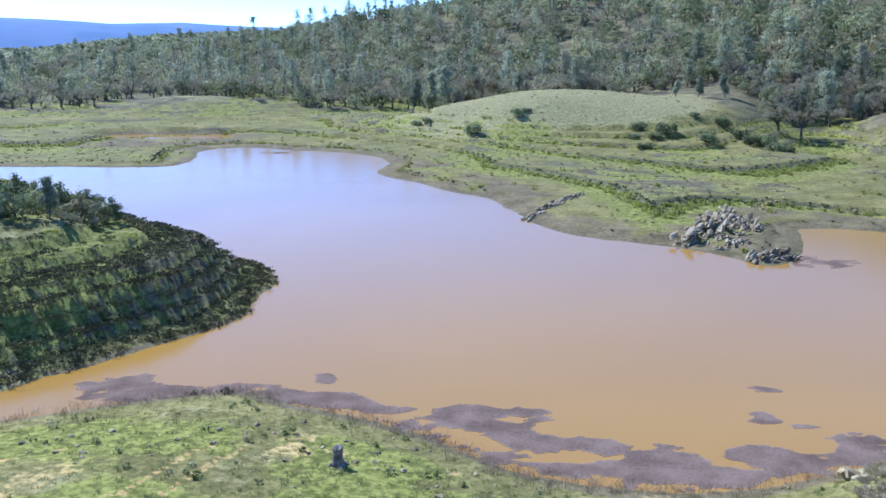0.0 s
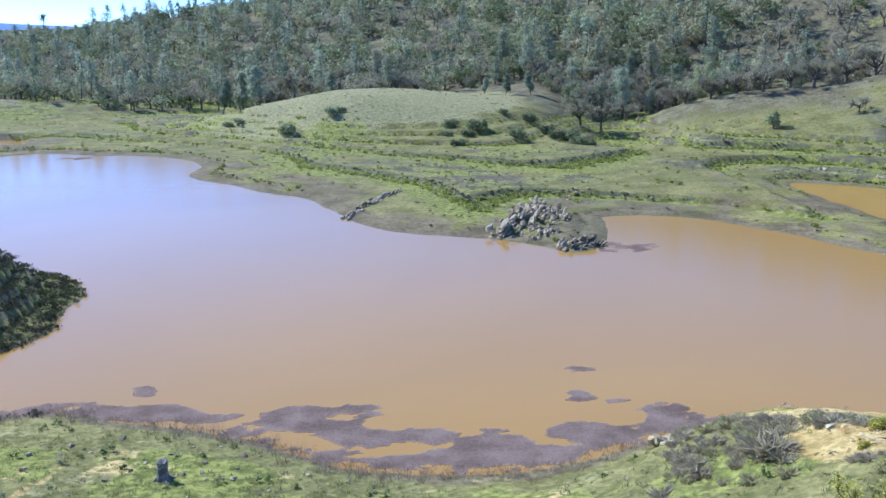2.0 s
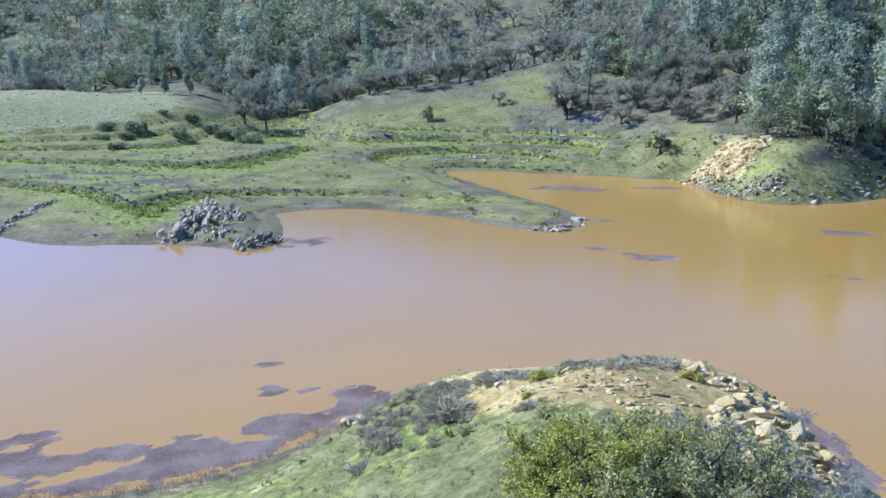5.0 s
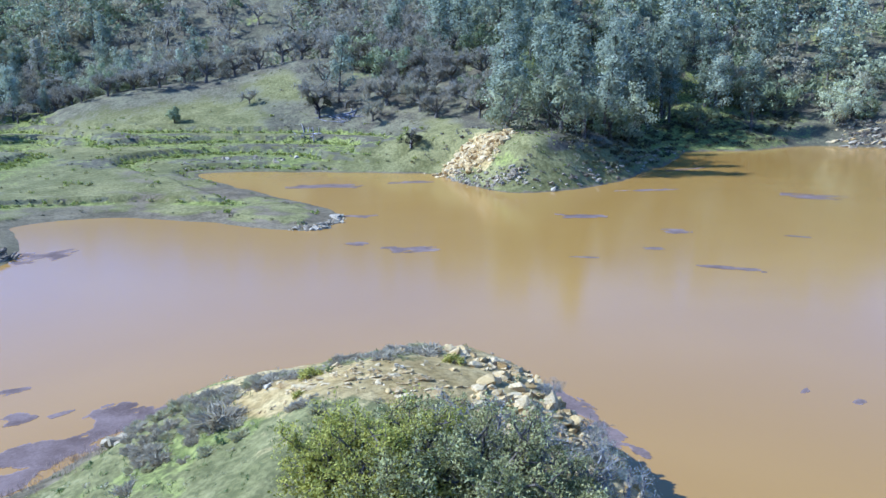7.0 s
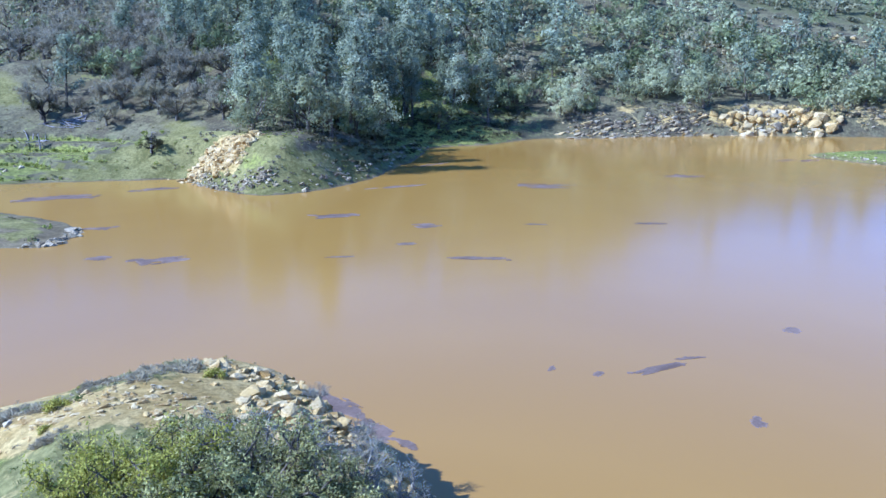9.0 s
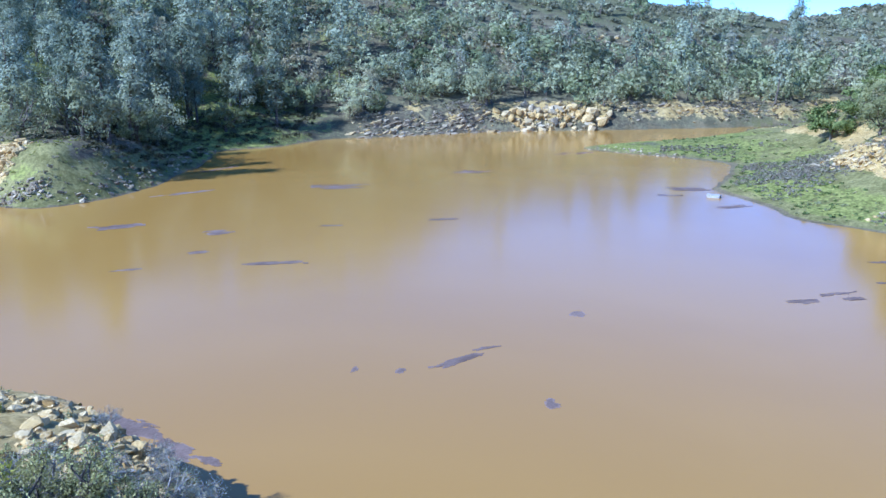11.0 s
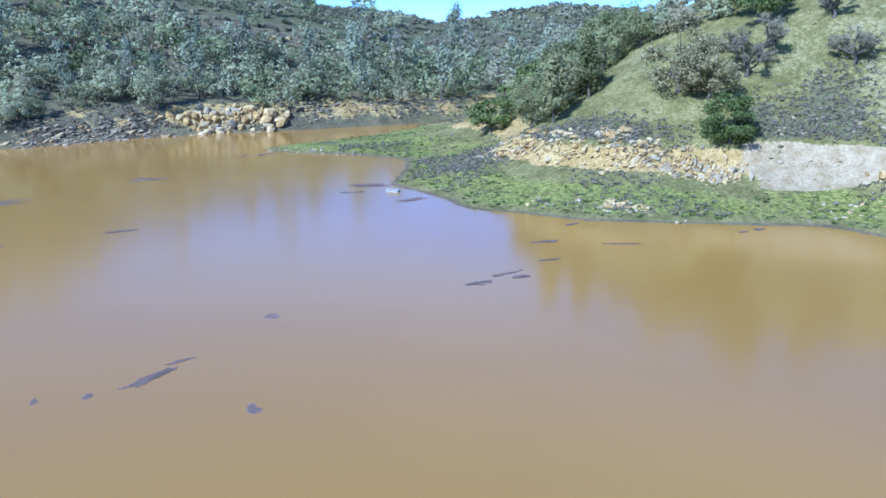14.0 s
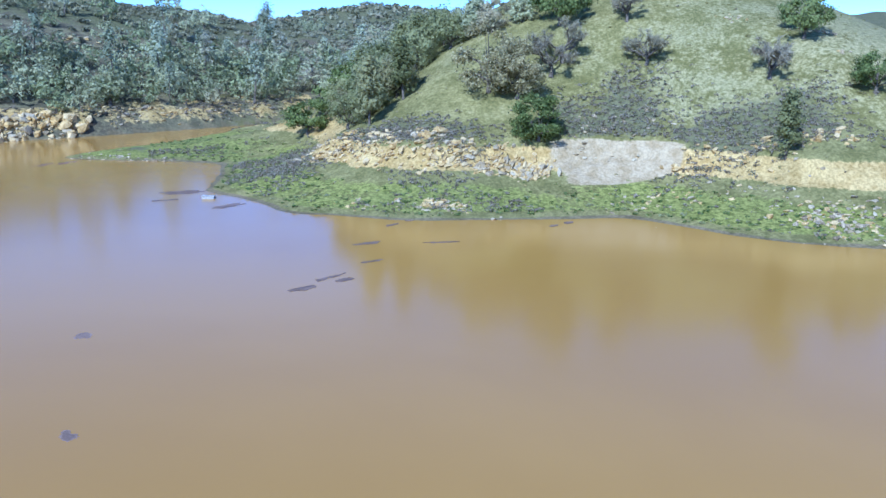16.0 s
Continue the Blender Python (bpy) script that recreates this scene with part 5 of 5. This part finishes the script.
rock_pile("rock_patch", "tan boulders along the old water line", ["tan", "pale"], along([(152, -32), (142, -36), (134, -42), (128, -48), (121, -54), (115, -60)], 230, 1.3, 0.3, 1.7, R, 2.5), R)
rock_pile("rock_outcrop", "upright pale boulders on the hillside", ["pale", "tan"], along([(128.6, -47.2), (127.0, -48.8)], 14, 0.6, 0.7, 2.3, R) + along([(124, -51), (122.8, -52)], 7, 0.4, 0.6, 1.8, R), R)
rock_pile("rock_ledge", "broken tan ledge along the scarp of the peninsula", ["tan"], along([(143, -33.6), (136, -37), (129.4, -39.6), (124.6, -45.6), (121.2, -51.5), (119, -56)], 330, 0.9, 0.35, 1.3, R, 1.6), R, "", 0.05, 1.1, (125, 8))
rock_pile("rock_patch", "white stones among brush on the hillside", ["pale"], along([(124, -70), (119, -74), (114, -82), (118, -68)], 60, 2.6, 0.3, 0.9, R), R)
rock_pile("cliff_face", "cracked tan blocks beside the white bank", ["tan", "pale", "tan"], along([(119.4, -56.0), (117.4, -59.4), (115.2, -63.4)], 190, 1.1, 0.3, 1.4, R, 1.5), R, "", 0.05, 1.6, (140, 10))
rock_pile("rock_patch", "yellow stones along the eroded bank", ["tan"], along([(107, -79), (103.2, -84.4), (98, -92), (92, -99)], 110, 0.9, 0.3, 1.3, R, 2.5), R)
rock_pile("rock_patch", "tan stones below the bare bank", ["tan", "pale"], along([(104, -66), (99, -78), (90, -90)], 80, 2.0, 0.2, 0.9, R), R)
rock_pile("rock_patch", "pale rocks at the southern waterside", ["pale", "grey", "tan"], along([(86, -84), (80, -85), (75.6, -83.5)], 170, 2.2, 0.25, 1.0, R) + along([(82, -91), (78, -88)], 60, 2.0, 0.25, 0.9, R), R)
rock_pile("rock_pile", "white rock pile on the near shore", ["pale"], along([(20.6, 41.2), (22.4, 40.8), (24.6, 40.2)], 80, 0.8, 0.35, 0.95, R, 1.2), R, "", 0.5)
rock_pile("rock_pile", "pale stones on the slope of the near point", ["tan", "pale"], along([(22, 33.5), (24.5, 31), (27.5, 28), (30, 25)], 60, 1.4, 0.08, 0.45, R), R)
rock_pile("boulder_edge", "yellowish boulders along the steep edge of the point", ["tan"], along([(33.4, 28.2), (32.6, 25), (31, 21.5), (29.2, 18.4), (27.6, 15), (26.4, 12)], 170, 0.9, 0.2, 1.0, R, 2.2) + along([(29.6, 21.6), (28.0, 19.0), (27.2, 15.6)], 60, 0.9, 0.3, 0.95, R, 1.5) + along([(23.4, 29.2), (25.4, 26.2), (27.4, 23.4)], 90, 0.9, 0.08, 0.4, R), R)
rock_pile("boulder_edge", "large yellow boulders bulging from the edge of the point", ["tan"], along([(29.0, 18.9), (30.2, 19.6), (30.6, 18.0)], 34, 0.6, 0.4, 1.2, R) + along([(29.4, 15.4), (30.8, 16.0)], 22, 0.6, 0.4, 1.3, R) + along([(26.6, 20.6), (27.6, 21.6)], 12, 0.6, 0.3, 0.8, R) + along([(32.6, 25.4), (33.4, 23.4), (32.8, 21.0), (32.0, 18.4), (31.4, 15.6)], 90, 0.6, 0.25, 0.8, R), R, "", 0.2)
rock_pile("rock_patch", "pale stones in the grass high on the hill", ["pale", "tan"], along([(116, -109), (113, -112)], 22, 0.8, 0.3, 0.9, R) + along([(125.5, -101.5), (122.5, -103.5)], 16, 0.7, 0.3, 0.8, R) + along([(107, -108.4), (106, -109.2)], 7, 0.4, 0.3, 0.7, R), R)
rock_pile("rock_ledge", "cracked pale ledge breaking through the bare soil", ["tan"], along([(23.0, 29.4), (25.2, 26.4), (27.6, 23.2)], 70, 0.8, 0.25, 0.85, R), R, "", 0.05, 0.6, (130, 8))
rock_pile("stone_scatter", "small stones strewn over the near bank", ["pale", "grey"], along([(-24, 44), (-14, 46.5), (-6, 44), (2, 40)], 220, 2.6, 0.10, 0.42, R, 3.0), R)


# ---- mats of floating algae ----
def algae_mat(x, y, wide, deep, turn, seed, ragged=0.45, cell=0.17):
    """A thin mat with a torn outline and gaps."""
    nx, ny = max(6, int(wide / cell)), max(5, int(deep / cell))
    u, v = np.meshgrid(np.linspace(-1, 1, nx + 1), np.linspace(-1, 1, ny + 1))
    px, py = u * wide / 2, v * deep / 2
    a = radians(turn)
    gx, gy = x + px * np.cos(a) - py * np.sin(a), y + px * np.sin(a) + py * np.cos(a)
    gx, gy = gx + 0.4 * cell * fbm(gx, gy, cell * 2, 2, seed), gy + 0.4 * cell * fbm(gx + 9, gy, cell * 2, 2, seed + 3)
    field = 1 - np.sqrt(u**2 + v**2) + ragged * (0.8 * fbm(px * 0.5, py * 1.4, 0.8 + wide * 0.16, 4, seed) + 0.75 * fbm(px * 0.6, py * 1.5, 0.8, 4, seed + 5))
    idx = np.arange((nx + 1) * (ny + 1)).reshape(ny + 1, nx + 1)
    q = np.stack([idx[:-1, :-1], idx[:-1, 1:], idx[1:, 1:], idx[1:, :-1]], -1).reshape(-1, 4)
    tri = np.concatenate([q[:, [0, 1, 2]], q[:, [0, 2, 3]]])
    f = field.ravel()
    tri = tri[f[tri].mean(1) > 0.34]
    if not len(tri):
        return
    part_of = np.arange(len(f))
    while True:
        low = part_of[tri].min(1)
        before = part_of.copy()
        for c in range(3):
            np.minimum.at(part_of, tri[:, c], low)
        if (before == part_of).all():
            break
    for piece in np.unique(part_of[tri[:, 0]]):
        some = tri[part_of[tri[:, 0]] == piece]
        if len(some) > 24:
            one_mat(gx.ravel(), gy.ravel(), f, some)


def one_mat(gx, gy, f, tri):
    """One floating piece with a thin rim."""
    used, inv = np.unique(tri, return_inverse=True)
    tri = inv.reshape(-1, 3)
    x, y = float(gx[used].mean()), float(gy[used].mean())
    top = np.stack([gx[used] - x, gy[used] - y, 0.012 + 0.02 * np.clip(f[used] - 0.3, 0, 1)], 1)
    low = top.copy()
    low[:, 2] = -0.02
    e = np.sort(np.concatenate([tri[:, [0, 1]], tri[:, [1, 2]], tri[:, [2, 0]]]), 1)
    ue, n = np.unique(e, axis=0, return_counts=True)
    rim = ue[n == 1]
    k = len(top)
    side = np.concatenate([np.stack([rim[:, 0], rim[:, 1], rim[:, 1] + k], 1), np.stack([rim[:, 0], rim[:, 1] + k, rim[:, 0] + k], 1)])
    ob = new("algae_mat", mesh_of("algae_mat", np.concatenate([top, low]), np.concatenate([tri, side]), ALGAE, None, True))
    ob.location = (x, y, 0)
    tagged(ob, "dark brown mat of floating algae on muddy water", "algae", "floating algae mats")


def torn_mats(gx, gy, field, least):
    """Floating pieces wherever the field over the grid is above 0."""
    ny, nx = gx.shape
    idx = np.arange(nx * ny).reshape(ny, nx)
    q = np.stack([idx[:-1, :-1], idx[:-1, 1:], idx[1:, 1:], idx[1:, :-1]], -1).reshape(-1, 4)
    tri = np.concatenate([q[:, [0, 1, 2]], q[:, [0, 2, 3]]])
    f = field.ravel()
    tri = tri[f[tri].mean(1) > 0]
    part_of = np.arange(len(f))
    while True:
        before = part_of.copy()
        low = part_of[tri].min(1)
        for c in range(3):
            np.minimum.at(part_of, tri[:, c], low)
        part_of = part_of[part_of]
        if (before == part_of).all():
            break
    whose = part_of[tri[:, 0]]
    for piece in np.unique(whose):
        some = tri[whose == piece]
        if len(some) >= least:
            one_mat(gx.ravel(), gy.ravel(), f * 0.5 + 0.3, some)


# where the algae gathers off the near shore: x, y, half length, half width, turn
GATHERED = [(-7.2, 56.4, 1.4, 1.2, 0), (-21.6, 55.9, 2.6, 1.6, -5), (-16.5, 55.0, 3.0, 0.7, -6), (-10, 53.7, 4, 1.0, -10), (-4.6, 52.4, 3.4, 1.3, -22), (2.4, 50.0, 3.6, 2.3, 8), (4.8, 46.9, 3.2, 1.5, -25), (9.2, 46.2, 3.4, 1.9, -8), (12.6, 44.2, 3.2, 1.3, -25),
            (18.6, 44.6, 2.6, 1.8, -15), (23.6, 46.9, 2.2, 1.3, 10), (25.4, 44.8, 2.4, 0.9, 20), (19.2, 50.5, 1.2, 1.0, 0), (21.1, 49.6, 1.6, 0.35, -15), (20.9, 55.2, 1.4, 0.7, -30), (15.2, 43.0, 2.0, 0.8, 0)]


def near_shore_algae():
    gx, gy = np.meshgrid(np.arange(-28, 33, 0.12), np.arange(41, 59.5, 0.12))
    shake = np.random.default_rng(809)
    gx, gy = gx + shake.uniform(-0.035, 0.035, gx.shape), gy + shake.uniform(-0.035, 0.035, gx.shape)
    x, y = gx.ravel(), gy.ravel()
    sd = inland(BANK_SHORE, x, y)
    wx, wy = x + 1.5 * fbm(x, y, 3.5, 4, 801), y + 0.9 * fbm(x, y, 3.5, 4, 803)
    full = 0.0
    for cx, cy, la, lb, turn in GATHERED:
        c, k = math.cos(radians(turn)), math.sin(radians(turn))
        u, v = (wx - cx) * c + (wy - cy) * k, -(wx - cx) * k + (wy - cy) * c
        full = np.maximum(full, 1.25 - np.sqrt((u / la) ** 2 + (v / lb) ** 2))
    band = 0.40 * np.exp(-(((sd + 1.5) / 1.4) ** 2)) * smooth(-26, -20, x) * (1 - smooth(24, 30, x))
    full = np.maximum(full, band)
    lace = 0.78 * fbm(x * 0.55 + y * 0.3, y * 1.3 - x * 0.25, 1.9, 5, 805) + 0.26 * fbm(x * 0.7, y * 1.5, 0.62, 3, 807)
    torn_mats(gx, gy, np.where((sd < 0.3) & (full > 0.12), full - 0.36 + 0.66 * lace, -1).reshape(gx.shape), 10)


near_shore_algae()
MATS_NORTH = [(40.8, 91, 6.5, 4.2, 0), (68.6, 62.1, 6.4, 3.6, -40), (66.1, 69.9, 2.2, 1.6, -40), (77.8, 81.8, 4, 2.6, -40), (92.4, 104, 10, 6, -40), (104, 96, 8, 3, -40), (97, 59.9, 5.2, 2.6, -55)]
MATS_OPEN_WATER = [(96, 46.2, 3.6, 2.2, -55), (86.3, 43.4, 2.6, 1.6, -55), (80.8, 40.6, 3.0, 1.6, -60), (77.5, 47, 2.4, 1.0, -60), (83, 33.8, 6, 1.0, -70), (103, 33, 13, 1.0, -75), (109.4, 20.8, 4.5, 0.9, -75), (132.4, 41.8, 7, 3.2, -70), (152.5, 24, 5, 3.4, -75), (55.2, 15.7, 0.9, 0.9, 0), (55.6, 12.9, 0.8, 0.6, 0), (58.2, 9.4, 4, 0.8, -40), (61.2, 8, 4, 0.7, -50), (71.4, 1.4, 1.9, 1.5, 0), (51.7, 1.7, 1.4, 1.3, 0)]
MATS_SOUTH = [(78.8, -18, 2.4, 1.4, -70), (82.2, -21.4, 5, 0.8, -60), (80.8, -22.4, 1.7, 0.9, -60), (86, -22.6, 1.8, 1.2, -80), (87, -27, 3, 0.7, -75), (95.4, -27, 6, 0.9, -85), (93, -38, 5, 0.8, -95), (140.5, -12, 6, 3, -80), (126, -17.2, 6, 2, -60), (134, -9, 3, 1.2, -80), (181, 11, 14, 2.4, -60), (121, 64, 9, 1.4, -40), (44.6, 30.6, 7, 2.0, 65), (43.0, 26.4, 6, 2.0, 62)]
MATS_MORE = [(40.4, 21.2, 4.6, 1.6, 62), (99.5, -61, 14, 1.0, -70), (106, -37, 10, 1.0, -60), (88, -73.2, 9, 1.0, -25), (145, 70.5, 13, 1.6, -20), (-64, 178, 12, 5, 0), (-36, 190, 7, 3, 0)]
for k, row in enumerate(MATS_NORTH + MATS_OPEN_WATER + MATS_SOUTH + MATS_MORE):
    algae_mat(*row[:2], row[2] * 1.35, row[3] * 1.35, row[4], 700 + k, 0.8, 0.13 if row[2] < 9 and math.hypot(row[0], row[1]) < 75 else 0.3)


# ---- stump, dead trees, drift ----
def solid(name, verts_faces, material, parent=None, smooth_shade=True):
    ob = new(name, mesh_of(name, *verts_faces, material, None, smooth_shade))
    if parent:
        ob.parent = parent
    return ob


def stump():
    rng = np.random.default_rng(31)
    root = tagged(new("tree_stump"), "old grey hollow-topped tree stump on the near bank", "stump")
    h, sides, rings = 1.25, 18, 9
    pts, faces = [], []
    for k in range(rings):
        t = k / (rings - 1)
        for i in range(sides):
            a = i / sides * 2 * np.pi
            r = (0.30 + 0.16 * (1 - t) ** 4) * (1 + 0.10 * np.sin(5 * a + 0.6) * (1 - 0.6 * t) + 0.05 * rng.normal())
            top = h * (1 + 0.07 * np.sin(a + 1.0) + 0.03 * rng.normal()) if k == rings - 1 else h * t
            pts.append((r * np.cos(a), r * np.sin(a), top))
    for k in range(rings - 1):
        for i in range(sides):
            j = (i + 1) % sides
            a, b, c, d = k * sides + i, k * sides + j, (k + 1) * sides + j, (k + 1) * sides + i
            faces += [(a, b, c), (a, c, d)]
    pts.append((0, 0, h * 0.86))
    faces += [(len(pts) - 1, (rings - 1) * sides + i, (rings - 1) * sides + (i + 1) % sides) for i in range(sides)]
    solid("bark", (np.array(pts), np.array(faces)), STUMP, root, False)
    for a in (0.4, 1.9, 3.3, 4.9, 5.6):
        d = np.array([np.cos(a), np.sin(a), 0])
        solid("root", tube(np.array([d * 0.25 + [0, 0, 0.25], d * 0.5 + [0, 0, 0.08], d * 0.85 + [0, 0, -0.05]]), [0.13, 0.10, 0.03], 6), STUMP, root)
    root.matrix_basis = pose(-5.45, 42.6, height(-5.45, 42.6) - 0.04) @ Matrix.Scale(0.86, 4)


def dead_tree(x, y, tall, seed, burnt, label, fallen=False):
    rng = np.random.default_rng(seed)
    root = tagged(new("dead_tree"), label, "dead tree")
    m = CHAR if burnt else DRIFT
    top = np.array([rng.normal() * 0.1 * tall, rng.normal() * 0.1 * tall, tall])
    stem = limb(np.zeros(3), top, rng, 0.04, 6)
    solid("trunk", tube(stem, np.linspace(0.075, 0.02, 6) * tall * 0.8, 7), m, root)
    for k in range(9):
        t = rng.uniform(0.35, 1)
        b = np.array([np.interp(t, np.linspace(0, 1, 6), stem[:, i]) for i in range(3)])
        a = rng.uniform(0, 6.28)
        e = b + tall * rng.uniform(0.15, 0.38) * np.array([np.cos(a), np.sin(a), rng.uniform(-0.2, 0.6)])
        solid("branch", tube(limb(b, e, rng, 0.15, 4), np.array([0.022, 0.016, 0.011, 0.003]) * tall, 4), m, root)
    root.location = (x, y, height(x, y) - 0.1)
    return root


def fallen_limbs(x, y, n, length, seed, label):
    """A heap of limbs lying on the ground."""
    rng = np.random.default_rng(seed)
    root = tagged(new("fallen_branches"), label, "deadwood")
    base = np.array([x, y, height(x, y)])
    root.location = base
    for k in range(n):
        p = base[:2] + rng.normal(size=2) * length * 0.5
        a = rng.uniform(0, 6.28)
        line = np.array([[p[0] + np.cos(a) * s, p[1] + np.sin(a) * s] for s in np.linspace(0, length * rng.uniform(0.5, 1.2), 4)])
        z = height(line[:, 0], line[:, 1]) + 0.1 + np.array([0, 0.1, 0.25, 0.5]) * rng.uniform(0, 1)
        solid("branch", tube(np.column_stack([line, z]) - base, np.array([0.03, 0.025, 0.017, 0.006]) * (length + 0.5), 5), DRIFT, root)


stump()
burnt = tree_thing("dead_tree", "bare", np.random.default_rng(41), 6.4, 1500, 0.07, "burnt black oak standing on the meadow slope", "", DARK_SHADED_BRUSH, CHAR)
burnt.location = (123.8, 141.5, height(123.8, 141.5) - 0.1)
dead_tree(115.5, 107.5, 3.6, 42, False, "grey leafless snag on the bench above the inlet")
tangle = tree_thing("dead_tree", "bare", np.random.default_rng(48), 4.6, 1600, 0.06, "tangle of dark dead twigs on the bench above the inlet", "", DARK_SHADED_BRUSH, CHAR)
tangle.location = (115.2, 107.0, height(115.2, 107.0) - 0.1)
dead_tree(116.3, 134.8, 3.4, 43, False, "broken grey snag leaning on the meadow")
fallen_limbs(126.5, 137, 18, 3.6, 44, "grey fallen limbs heaped on the meadow slope")
fallen_limbs(119, 139, 10, 3.2, 45, "scattered grey dead branches in the grass")
fallen_limbs(123.6, -86.9, 3, 1.3, 46, "pale fallen branch on the grassy hill")


def crate():
    """A weathered float, half sunk at the bank."""
    root = tagged(new("wooden_float"), "weathered white wooden float lying at the waterline", "float")
    for name, size, at in (("deck", (2.3, 1.2, 0.16), (0, 0, 0.52)), ("side", (2.2, 0.12, 0.5), (0, 0.5, 0.2)), ("side", (2.2, 0.12, 0.5), (0, -0.5, 0.2)), ("end", (0.12, 1.0, 0.5), (1.0, 0, 0.2)), ("end", (0.12, 1.0, 0.5), (-1.0, 0, 0.2))):
        bm = bmesh.new()
        bmesh.ops.create_cube(bm, size=1, matrix=Matrix.Translation(at) @ Matrix.Diagonal((*size, 1)))
        bmesh.ops.bevel(bm, geom=bm.edges[:], offset=0.03, segments=1, affect="EDGES")
        me = bpy.data.meshes.new(name)
        bm.to_mesh(me)
        bm.free()
        me.materials.append(PAINT)
        new(name, me).parent = root
    root.matrix_basis = pose(133.3, -15.4, -0.06, 3, -2, 70) @ Matrix.Scale(0.85, 4)


crate()
drift = rock_pile("stranded_stones", "white stones showing at the waterline", ["pale"], [(91.6, -66.4, 0.7), (92.2, -67.2, 0.5), (91.0, -65.6, 0.4), (103.5, -49, 0.8), (103.8, -50.2, 0.5)], R)
